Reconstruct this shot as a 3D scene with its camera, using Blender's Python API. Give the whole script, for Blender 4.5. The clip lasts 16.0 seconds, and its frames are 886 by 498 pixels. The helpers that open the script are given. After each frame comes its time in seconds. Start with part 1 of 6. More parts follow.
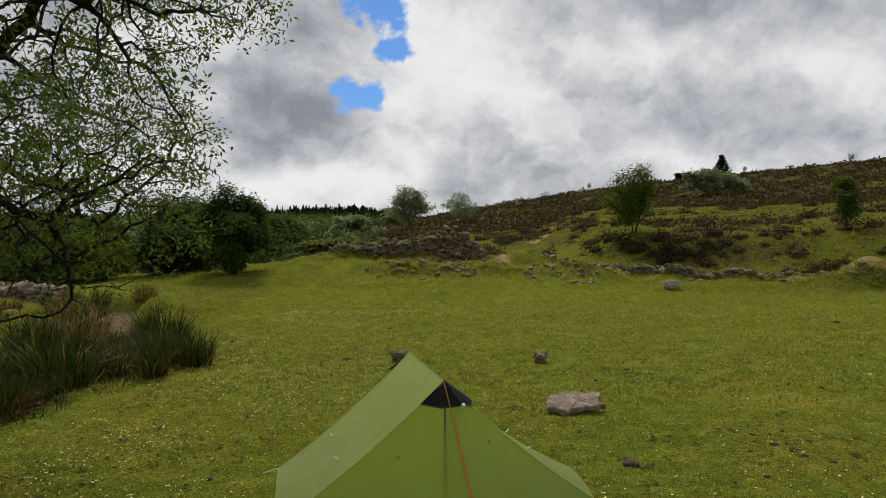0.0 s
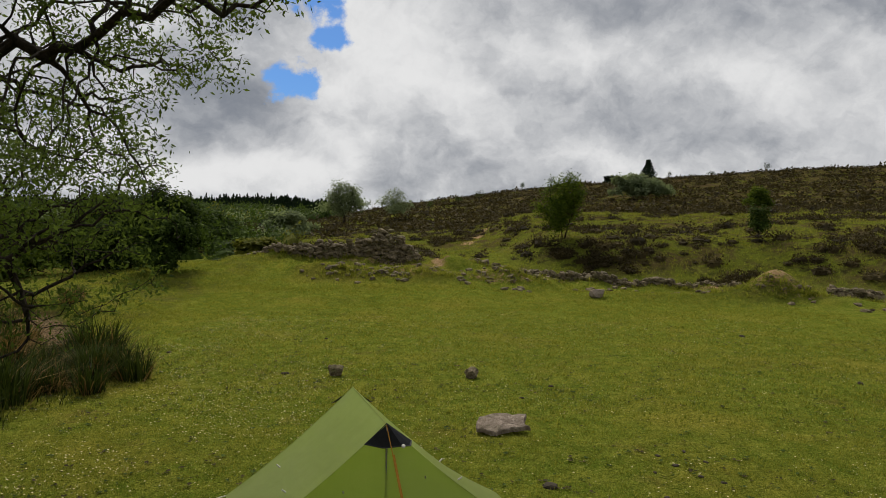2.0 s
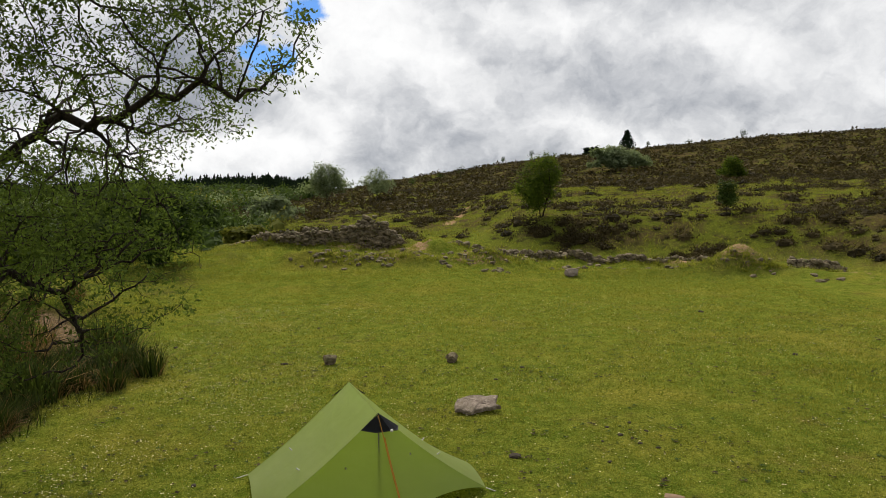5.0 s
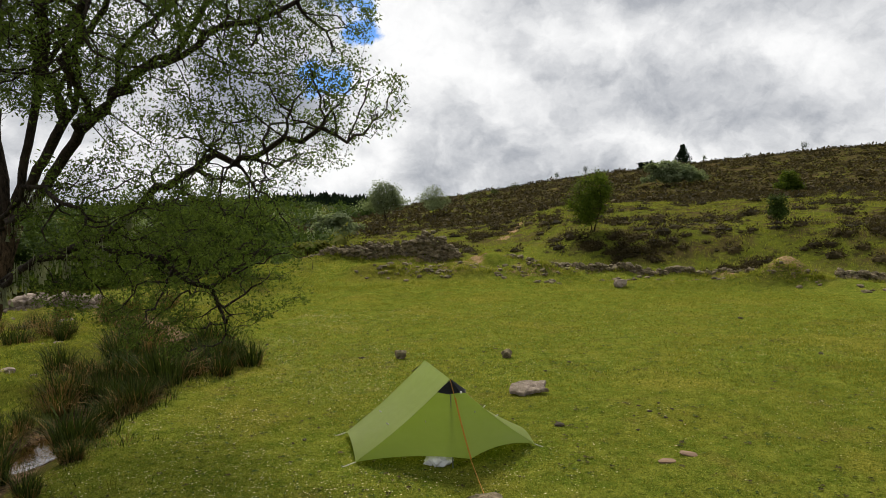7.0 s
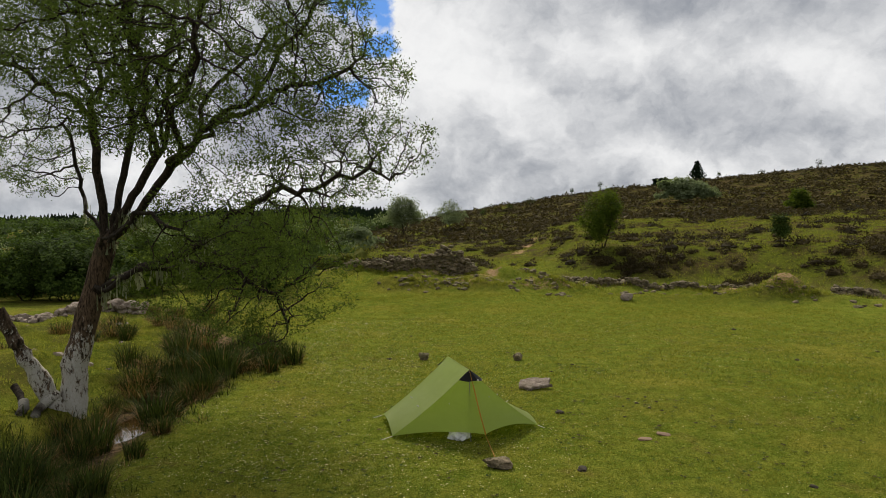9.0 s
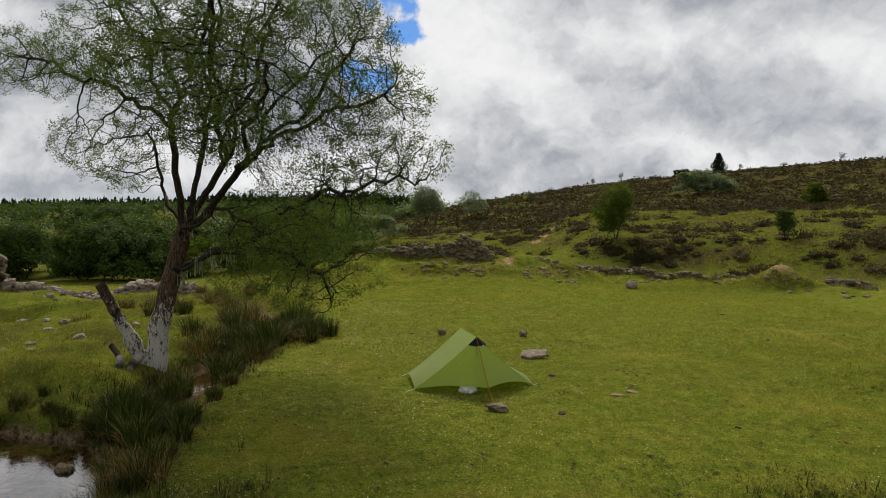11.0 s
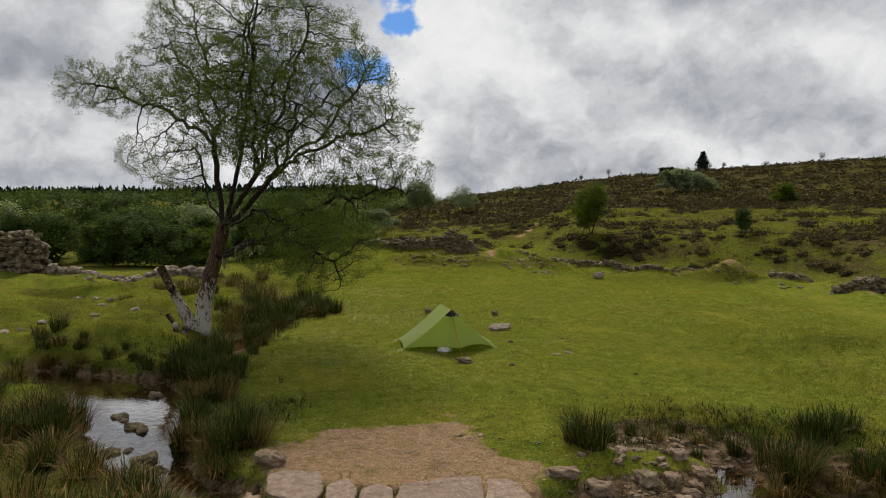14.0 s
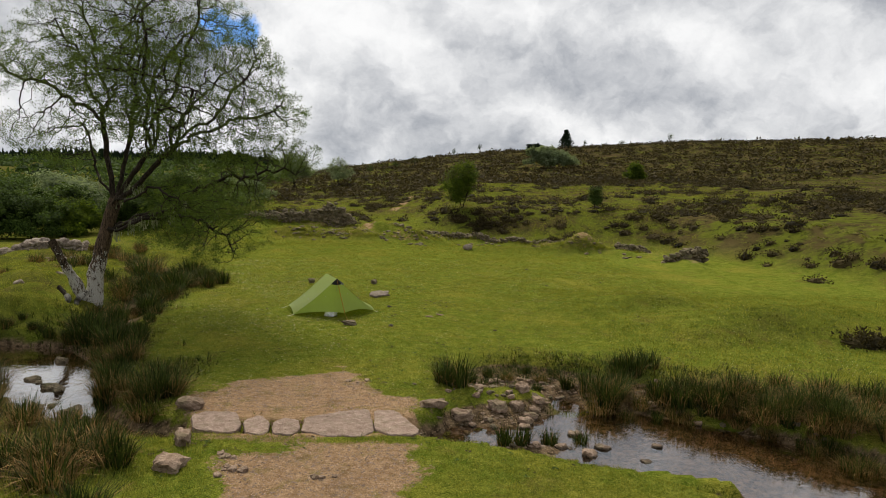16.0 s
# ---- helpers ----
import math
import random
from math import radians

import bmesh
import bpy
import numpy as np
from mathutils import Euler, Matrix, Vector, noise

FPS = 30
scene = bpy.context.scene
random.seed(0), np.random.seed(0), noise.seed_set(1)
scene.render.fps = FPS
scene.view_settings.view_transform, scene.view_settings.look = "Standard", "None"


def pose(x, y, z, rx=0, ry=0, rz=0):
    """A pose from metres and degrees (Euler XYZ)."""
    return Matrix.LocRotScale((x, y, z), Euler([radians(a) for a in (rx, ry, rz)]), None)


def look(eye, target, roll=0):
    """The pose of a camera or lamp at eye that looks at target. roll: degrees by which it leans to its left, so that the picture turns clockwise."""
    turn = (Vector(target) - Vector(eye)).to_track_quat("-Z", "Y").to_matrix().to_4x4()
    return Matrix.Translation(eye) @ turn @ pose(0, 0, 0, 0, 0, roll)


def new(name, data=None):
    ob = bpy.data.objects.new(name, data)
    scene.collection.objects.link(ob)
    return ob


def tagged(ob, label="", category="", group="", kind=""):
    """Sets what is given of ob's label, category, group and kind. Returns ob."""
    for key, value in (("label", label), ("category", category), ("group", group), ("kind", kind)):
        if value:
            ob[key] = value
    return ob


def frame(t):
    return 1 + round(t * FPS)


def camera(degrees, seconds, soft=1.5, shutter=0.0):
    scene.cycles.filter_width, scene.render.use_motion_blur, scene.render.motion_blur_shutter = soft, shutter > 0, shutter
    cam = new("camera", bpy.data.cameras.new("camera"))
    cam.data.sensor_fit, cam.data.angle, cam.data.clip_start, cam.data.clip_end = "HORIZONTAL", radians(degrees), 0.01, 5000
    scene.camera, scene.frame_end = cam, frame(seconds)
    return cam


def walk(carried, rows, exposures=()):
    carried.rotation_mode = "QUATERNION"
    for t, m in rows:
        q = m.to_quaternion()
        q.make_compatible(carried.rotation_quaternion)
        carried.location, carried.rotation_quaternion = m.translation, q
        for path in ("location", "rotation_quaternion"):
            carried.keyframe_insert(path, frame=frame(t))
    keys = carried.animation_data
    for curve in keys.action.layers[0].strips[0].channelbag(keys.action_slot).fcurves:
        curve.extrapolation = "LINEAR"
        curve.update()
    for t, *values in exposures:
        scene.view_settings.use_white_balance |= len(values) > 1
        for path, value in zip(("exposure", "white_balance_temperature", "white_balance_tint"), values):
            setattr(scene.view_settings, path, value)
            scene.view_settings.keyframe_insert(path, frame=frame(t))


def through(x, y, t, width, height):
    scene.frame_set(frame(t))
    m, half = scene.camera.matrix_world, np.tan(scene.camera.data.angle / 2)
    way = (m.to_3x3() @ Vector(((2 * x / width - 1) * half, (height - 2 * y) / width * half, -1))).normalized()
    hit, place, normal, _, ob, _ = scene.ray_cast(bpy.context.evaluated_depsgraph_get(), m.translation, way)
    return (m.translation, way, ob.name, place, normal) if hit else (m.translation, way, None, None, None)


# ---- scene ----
cam = camera(66.0, 16.0, 0.8)
PATH = [
    (0, (0.389, -0.046, 2.312), (0.23, 1.947, 2.267), -0.1),
    (0.5, (0.409, -0.171, 2.421), (0.271, 1.824, 2.382), -0.4),
    (1, (0.374, -0.377, 2.595), (0.265, 1.619, 2.561), -0.3),
    (1.5, (0.38, -0.507, 2.748), (0.302, 1.491, 2.712), 0.4),
    (2, (0.327, -0.618, 2.849), (0.363, 1.381, 2.786), 1.4),
    (2.5, (0.296, -0.69, 2.927), (0.446, 1.303, 2.837), 1.8),
    (3, (0.193, -0.743, 3.075), (0.375, 1.246, 2.962), 1.7),
    (5.5, (0.426, -2.562, 3.449), (0.465, -0.567, 3.308), -0.9),
    (6, (0.367, -3.115, 3.451), (0.351, -1.119, 3.333), -0.8),
    (6.5, (0.324, -3.671, 3.433), (0.263, -1.675, 3.335), -0.7),
    (7, (0.274, -4.205, 3.417), (0.198, -2.209, 3.325), -0.8),
    (7.5, (0.239, -4.846, 3.427), (0.158, -2.849, 3.349), -0.7),
    (8, (0.241, -5.524, 3.438), (0.155, -3.527, 3.367), -0.6),
    (8.5, (0.248, -5.953, 3.527), (0.147, -3.956, 3.47), -0.4),
    (9, (0.258, -6.492, 3.573), (0.137, -4.496, 3.519), -0.3),
    (11.5, (0.746, -10.102, 3.78), (0.55, -8.114, 3.686), 0.3),
    (12, (0.875, -10.842, 3.844), (0.677, -8.853, 3.755), 0.0),
    (12.5, (0.975, -11.673, 3.913), (0.779, -9.685, 3.832), 0.2),
    (13, (1.06, -12.426, 3.946), (0.863, -10.438, 3.86), 0.5),
    (13.5, (1.181, -13.172, 3.962), (0.997, -11.183, 3.861), 1.2),
    (14, (1.319, -13.929, 3.989), (1.152, -11.939, 3.876), 1.1),
    (14.5, (1.377, -14.615, 4.044), (1.262, -12.624, 3.897), 0.7),
    (15, (1.38, -15.211, 4.127), (1.382, -13.219, 3.95), 0.8),
    (15.5, (1.311, -15.774, 4.206), (1.44, -13.786, 4.02), 1.2),
    (16, (1.121, -16.456, 4.276), (1.323, -14.476, 4.088), 2.0),
]
EXPOSURES = [(0.0, -0.08), (1.5, -0.14), (2.5, -0.22), (3.2, -0.22), (5.3, 0.20), (6.5, 0.20), (7.5, 0.18), (9.0, 0.02), (11.5, 0.0), (13.0, 0.02), (14.5, -0.10), (15.3, 0.03), (16.0, 0.14)]
walk(cam, [(t, look(eye, target, roll)) for t, eye, target, roll in PATH], EXPOSURES)

# ---- world, sun ----
SUN_AZ, SUN_EL = radians(-14), radians(50)     # azimuth from +y towards +x, height above the horizon
sun_dir = Vector((math.sin(SUN_AZ) * math.cos(SUN_EL), math.cos(SUN_AZ) * math.cos(SUN_EL), math.sin(SUN_EL)))
sun_data = bpy.data.lights.new("sun", "SUN")
sun_data.energy, sun_data.angle, sun_data.color = 4.0, radians(17), (1.0, 0.93, 0.80)
sun = new("sun", sun_data)
sun.matrix_world = look(sun_dir * 60, (0, 0, 0))


class Nodes:
    """A small wrapper to write node trees as expressions."""

    def __init__(self, tree):
        self.tree = tree
        tree.nodes.clear()

    def add(self, kind, op="", **inputs):
        node = self.tree.nodes.new(kind)
        if op and kind in ("ShaderNodeMath", "ShaderNodeVectorMath"):
            node.operation = op
        elif op and kind == "ShaderNodeMix":
            node.data_type, node.blend_type = "RGBA", op
        elif op and kind == "ShaderNodeAttribute":
            node.attribute_name = op
        for key, value in inputs.items():
            slot = node.inputs[int(key[1:])] if key[0] == "i" and key[1:].isdigit() else node.inputs[key.replace("_", " ")]
            if isinstance(value, bpy.types.NodeSocket):
                self.tree.links.new(value, slot)
            else:
                slot.default_value = value
        return node

    def math(self, op, a, b=0.0, c=0.0, clamp=False):
        n = self.add("ShaderNodeMath", op, i0=a, i1=b, i2=c)
        n.use_clamp = clamp
        return n.outputs[0]

    def vec(self, op, a, b=(0, 0, 0), scale=None):
        n = self.add("ShaderNodeVectorMath", op, i0=a, i1=b)
        if scale is not None:
            n.inputs["Scale"].default_value = scale
        return n.outputs["Value"] if op in ("DOT_PRODUCT", "LENGTH", "DISTANCE") else n.outputs[0]

    def noise(self, vector, scale, detail=4.0, rough=0.55, warp=0.0):
        return self.add("ShaderNodeTexNoise", "", Vector=vector, Scale=scale, Detail=detail, Roughness=rough, Distortion=warp).outputs["Fac"]

    def span(self, value, a, b, lo=0.0, hi=1.0):
        n = self.add("ShaderNodeMapRange", "", i0=value, i1=a, i2=b, i3=lo, i4=hi)
        n.interpolation_type = "SMOOTHSTEP"
        return n.outputs[0]

    def mix(self, fac, a, b, blend="MIX"):
        n = self.add("ShaderNodeMix", blend)
        for slot, value in ((n.inputs[0], fac), (n.inputs[6], a), (n.inputs[7], b)):
            if isinstance(value, bpy.types.NodeSocket):
                self.tree.links.new(value, slot)
            elif slot.type == "RGBA":
                slot.default_value = (*value[:3], 1)
            else:
                slot.default_value = value
        return n.outputs[2]


world = bpy.data.worlds.new("sky")
scene.world = world
world.use_nodes = True
w = Nodes(world.node_tree)
way = w.add("ShaderNodeTexCoord").outputs["Generated"]
sky = w.add("ShaderNodeTexSky")
sky.sky_type, sky.sun_disc, sky.sun_elevation, sky.sun_rotation, sky.dust_density = "NISHITA", False, SUN_EL, SUN_AZ, 0.6
xyz = w.add("ShaderNodeSeparateXYZ", "", i0=way)
deck = w.math("ADD", w.math("MAXIMUM", xyz.outputs[2], 0.0), 0.80)     # a cloud deck seen from below, crowding towards the horizon
flat = w.add("ShaderNodeCombineXYZ", "", i0=w.math("DIVIDE", xyz.outputs[0], deck), i1=w.math("DIVIDE", xyz.outputs[1], deck), i2=0.0).outputs[0]
swirl = w.add("ShaderNodeTexNoise", "", Vector=flat, Scale=7.0, Detail=6.0, Roughness=0.6).outputs["Color"]
bent = w.vec("ADD", flat, w.vec("SCALE", w.vec("SUBTRACT", swirl, (0.5, 0.5, 0.5)), scale=0.11))


def lobes(shift, scale):
    """How deep inside a rounded cloud lobe a place of the deck lies."""
    n = w.add("ShaderNodeTexVoronoi")
    n.feature, n.normalize = "F1", True
    for key, value in (("Scale", scale), ("Detail", 5.0), ("Roughness", 0.55), ("Lacunarity", 2.1)):
        n.inputs[key].default_value = value
    w.tree.links.new(w.vec("ADD", bent, (2.0, 5.0 - shift, 0.0)), n.inputs["Vector"])
    return w.math("SUBTRACT", 0.5, n.outputs["Distance"])


def mass(shift, scale, detail):
    return w.math("SUBTRACT", w.noise(w.vec("ADD", bent, (7.3, 1.1 - shift, 0.0)), scale, detail, 0.55), 0.5)


big = mass(0.0, 2.8, 3)
heart, billow, fine = lobes(0.0, 6.4), mass(0.0, 5.8, 8), w.math("SUBTRACT", w.noise(flat, 22.0, 8, 0.62), 0.5)
crest = w.math("ADD", w.math("MULTIPLY", w.math("SUBTRACT", heart, lobes(0.045, 6.4)), 0.95), w.math("MULTIPLY", w.math("SUBTRACT", billow, mass(0.055, 5.8, 8)), 1.1))


def toward(az, el, wide, tall, lean=0.0):
    """1 at a direction of the sky, falling to 0 at an ellipse round it and below 0 outside."""
    az, el = radians(az), radians(el)
    d = w.vec("SUBTRACT", way, (math.sin(az) * math.cos(el), math.cos(az) * math.cos(el), math.sin(el)))
    gz = w.vec("DOT_PRODUCT", d, (0, 0, 1))
    gx = w.math("ADD", w.vec("DOT_PRODUCT", d, (math.cos(az), -math.sin(az), 0)), w.math("MULTIPLY", gz, lean))
    gx, gz = w.math("DIVIDE", gx, wide), w.math("DIVIDE", gz, tall)
    return w.math("SUBTRACT", 1.0, w.math("SQRT", w.math("ADD", w.math("MULTIPLY", gx, gx), w.math("MULTIPLY", gz, gz))))


cover = w.math("ADD", w.math("ADD", w.math("MULTIPLY", billow, 3.2), w.math("MULTIPLY", fine, 2.2)), w.math("MULTIPLY", heart, 1.0))
gap = toward(-10.6, 20.0, 0.062, 0.13, 0.3)
for hole in (toward(-12.0, 11.6, 0.052, 0.040), toward(-8.6, 15.0, 0.045, 0.03)):
    gap = w.math("MAXIMUM", gap, hole)
cover = w.math("SUBTRACT", w.math("ADD", cover, 0.95), w.span(gap, -0.50, 0.85, 0.0, 1.45))
mask = w.span(cover, -0.16, 0.34)
shade = w.math("ADD", w.math("MULTIPLY", crest, 1.15), w.math("ADD", w.math("MULTIPLY", big, 0.75), w.math("MULTIPLY", billow, -0.25)))
shade = w.math("ADD", shade, w.math("ADD", w.math("MULTIPLY", fine, 0.14), 0.60))
glare = w.math("ADD", w.math("MULTIPLY", w.span(toward(-4.5, 14.0, 0.12, 0.15), -0.4, 0.8), 0.34), w.math("MULTIPLY", w.span(toward(-17.5, 9.5, 0.12, 0.09), -0.2, 0.7), -0.20))
glare = w.math("ADD", glare, w.math("MULTIPLY", w.span(toward(20.0, 19.0, 0.36, 0.11), -0.1, 0.8), -0.36))
glare = w.math("ADD", glare, w.math("MULTIPLY", w.span(toward(-2.6, 5.0, 0.075, 0.075), -0.1, 0.7), -0.30))
glare = w.math("ADD", glare, w.math("MULTIPLY", w.span(toward(-15.0, 3.6, 0.20, 0.04), -0.1, 0.6), 0.34))
lum = w.span(w.math("ADD", shade, glare), 0.04, 1.06, 0.0, 1.0)
cloud = w.mix(lum, (0.245, 0.268, 0.312), (0.89, 0.89, 0.89))
blue = w.mix(1.0, sky.outputs[0], (0.036, 0.062, 0.100), "MULTIPLY")
low = w.span(xyz.outputs[2], 0.0, 0.06, 0.18, 0.0)
air = w.mix(low, w.mix(mask, blue, cloud), (0.80, 0.86, 0.93))
back = w.add("ShaderNodeBackground", "", Color=air, Strength=1.0)
w.add("ShaderNodeOutputWorld", "", Surface=back.outputs[0])

# ---- materials ----


def material(name):
    m = bpy.data.materials.new(name)
    m.use_nodes = True
    return m, Nodes(m.node_tree)


def finish(n, colour, rough=0.9, bump=None, strength=0.4, distance=0.02, spec=0.3, **more):
    p = n.add("ShaderNodeBsdfPrincipled", "", Base_Color=colour, Roughness=rough, **more)
    p.inputs["Specular IOR Level"].default_value = spec
    if bump is not None:
        b = n.add("ShaderNodeBump", "", Height=bump, Strength=strength, Distance=distance)
        n.tree.links.new(b.outputs[0], p.inputs["Normal"])
    n.add("ShaderNodeOutputMaterial", "", Surface=p.outputs[0])
    return p


def place(n):
    return n.add("ShaderNodeNewGeometry").outputs["Position"]


def ground_material():
    m, n = material("ground")
    at = place(n)
    bare = n.add("ShaderNodeAttribute", "bare").outputs["Fac"]
    moor = n.add("ShaderNodeAttribute", "moor").outputs["Fac"]
    wet = n.add("ShaderNodeAttribute", "wet").outputs["Fac"]
    fine, mid = n.noise(at, 38.0, 6, 0.7), n.noise(at, 2.6, 6, 0.6)
    broad, grit = n.noise(at, 0.33, 4, 0.55), n.noise(at, 130.0, 3, 0.6)
    grass = n.mix(n.span(mid, 0.34, 0.68), (0.098, 0.140, 0.014), (0.212, 0.228, 0.030))
    grass = n.mix(n.span(broad, 0.48, 0.68, 0.0, 0.6), grass, (0.270, 0.222, 0.036))
    grass = n.mix(n.span(n.noise(at, 0.9, 5, 0.65), 0.55, 0.70, 0.0, 0.7), grass, (0.170, 0.125, 0.034))
    grass = n.mix(n.span(fine, 0.36, 0.62, 0.7, 0.0), grass, (0.038, 0.050, 0.006))
    grass = n.mix(n.span(n.noise(at, 13.0, 5, 0.75), 0.52, 0.62, 0.0, 0.8), grass, (0.040, 0.058, 0.007))
    grass = n.mix(n.span(n.noise(n.vec("ADD", at, (5, 3, 1)), 17.0, 5, 0.75), 0.58, 0.66, 0.0, 0.75), grass, (0.30, 0.30, 0.060))
    grass = n.mix(n.span(n.noise(at, 5.3, 6, 0.75), 0.64, 0.72, 0.0, 0.75), grass, (0.125, 0.085, 0.030))
    grass = n.mix(n.span(n.noise(at, 62.0, 3, 0.6), 0.58, 0.66, 0.0, 0.8), grass, (0.33, 0.33, 0.075))
    grass = n.mix(n.span(n.noise(at, 24.0, 4, 0.7), 0.60, 0.68, 0.0, 0.8), grass, (0.030, 0.040, 0.006))
    upland = n.math("SUBTRACT", moor, 1.0, clamp=True)
    heath = n.mix(n.span(n.math("ADD", n.noise(at, 0.42, 7, 0.68), n.math("MULTIPLY", upland, 0.09)), 0.44, 0.58), (0.092, 0.106, 0.015), (0.072, 0.056, 0.022))
    heath = n.mix(n.span(n.math("ADD", n.noise(at, 1.1, 7, 0.75), n.math("MULTIPLY", upland, 0.05)), 0.50, 0.62, 0.0, 0.85), heath, (0.028, 0.026, 0.011))
    heath = n.mix(n.span(n.noise(n.vec("ADD", at, (9, 4, 2)), 1.9, 7, 0.75), 0.56, 0.66, 0.0, 0.7), heath, (0.150, 0.155, 0.026))
    heath = n.mix(n.span(n.noise(at, 0.16, 5, 0.6), 0.52, 0.62, 0.0, 0.3), heath, (0.110, 0.078, 0.040))
    soil = n.mix(n.span(n.noise(at, 9.0, 6, 0.7), 0.35, 0.66), (0.215, 0.128, 0.064), (0.370, 0.245, 0.138))
    soil = n.mix(n.span(grit, 0.54, 0.70, 0.0, 0.85), soil, (0.44, 0.34, 0.25))
    soil = n.mix(n.span(fine, 0.35, 0.5, 0.5, 0.0), soil, (0.11, 0.075, 0.045))
    soil = n.mix(n.span(n.noise(at, 2.2, 6, 0.7), 0.50, 0.66, 0.0, 0.65), soil, (0.165, 0.140, 0.040))
    soil = n.mix(n.span(n.noise(at, 1.1, 5, 0.65), 0.52, 0.64, 0.0, 0.5), soil, (0.14, 0.085, 0.05))
    soil = n.mix(n.span(n.noise(at, 28.0, 4, 0.7), 0.57, 0.64, 0.0, 0.8), soil, (0.50, 0.36, 0.26))
    mud = n.mix(n.span(n.noise(at, 7.0, 6, 0.65), 0.36, 0.66), (0.045, 0.032, 0.018), (0.200, 0.140, 0.082))
    mud = n.mix(n.span(n.noise(at, 26.0, 4, 0.6), 0.56, 0.64, 0.0, 0.8), mud, (0.33, 0.235, 0.15))
    c = n.mix(n.math("MINIMUM", moor, 1.0), grass, heath)
    c = n.mix(n.span(n.math("ADD", bare, n.math("MULTIPLY", n.math("SUBTRACT", n.noise(at, 6.5, 7, 0.75), 0.5), 1.9)), 0.34, 0.66), c, soil)
    c = n.mix(n.span(n.math("ADD", wet, n.math("MULTIPLY", n.math("SUBTRACT", mid, 0.5), 0.5)), 0.3, 0.7), c, mud)
    h = n.math("ADD", n.math("MULTIPLY", fine, 0.6), n.math("ADD", n.math("MULTIPLY", mid, 0.8), n.math("MULTIPLY", grit, 0.3)))
    finish(n, c, 1.0, h, 1.0, 0.06, spec=0.0)
    return m


def leaf_material(name, dark, light, through=0.35, scale=0.8, rough=0.8):
    m, n = material(name)
    g = n.add("ShaderNodeNewGeometry")
    rand = g.outputs["Random Per Island"]
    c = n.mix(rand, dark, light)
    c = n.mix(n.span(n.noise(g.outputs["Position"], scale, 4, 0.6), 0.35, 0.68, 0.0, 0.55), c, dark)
    p = n.add("ShaderNodeBsdfPrincipled", "", Base_Color=c, Roughness=rough)
    p.inputs["Specular IOR Level"].default_value = 0.06
    t = n.add("ShaderNodeBsdfTranslucent", "", Color=n.mix(0.5, c, (light[0] * 1.6, light[1] * 1.7, light[2])))
    x = n.add("ShaderNodeMixShader", "", i0=through, i1=p.outputs[0], i2=t.outputs[0])
    n.add("ShaderNodeOutputMaterial", "", Surface=x.outputs[0])
    return m


def stone_material(name, dark, light, moss=0.25, scale=6.0, tide=False):
    m, n = material(name)
    at = place(n)
    rand = n.add("ShaderNodeObjectInfo").outputs["Random"]
    isle = n.add("ShaderNodeNewGeometry").outputs["Random Per Island"]
    c = n.mix(n.span(n.noise(at, scale, 8, 0.7), 0.32, 0.70), dark, light)
    c = n.mix(n.span(n.noise(at, scale * 9, 4, 0.7), 0.5, 0.66, 0.0, 0.6), c, tuple(v * 0.45 for v in dark))
    c = n.mix(n.span(n.noise(at, scale * 2.3, 6, 0.7), 0.58, 0.66, 0.0, 0.75), c, (min(light[0] * 1.35, 0.8), min(light[1] * 1.38, 0.8), min(light[2] * 1.4, 0.8)))
    up = n.add("ShaderNodeSeparateXYZ", "", i0=n.add("ShaderNodeNewGeometry").outputs["Normal"]).outputs[2]
    c = n.mix(n.math("MULTIPLY", n.span(n.math("ADD", n.noise(at, scale * 0.7, 5, 0.6), n.math("MULTIPLY", up, 0.08)), 0.58, 0.68), moss), c, (0.075, 0.085, 0.02))
    c = n.mix(n.math("MULTIPLY", n.math("ADD", rand, isle), 0.24), c, tuple(v * 0.4 for v in dark))
    if tide:
        line = n.math("ADD", n.add("ShaderNodeSeparateXYZ", "", i0=at).outputs[2], n.math("MULTIPLY", n.noise(at, 9.0, 4, 0.6), 0.08))
        c = n.mix(n.span(line, -0.36, -0.30, 0.8, 0.0), c, (0.022, 0.020, 0.012))
    h = n.math("ADD", n.noise(at, scale * 2, 8, 0.7), n.math("MULTIPLY", n.noise(at, scale * 12, 4, 0.7), 0.3))
    finish(n, c, 0.9, h, 0.9, 0.04, spec=0.2)
    return m


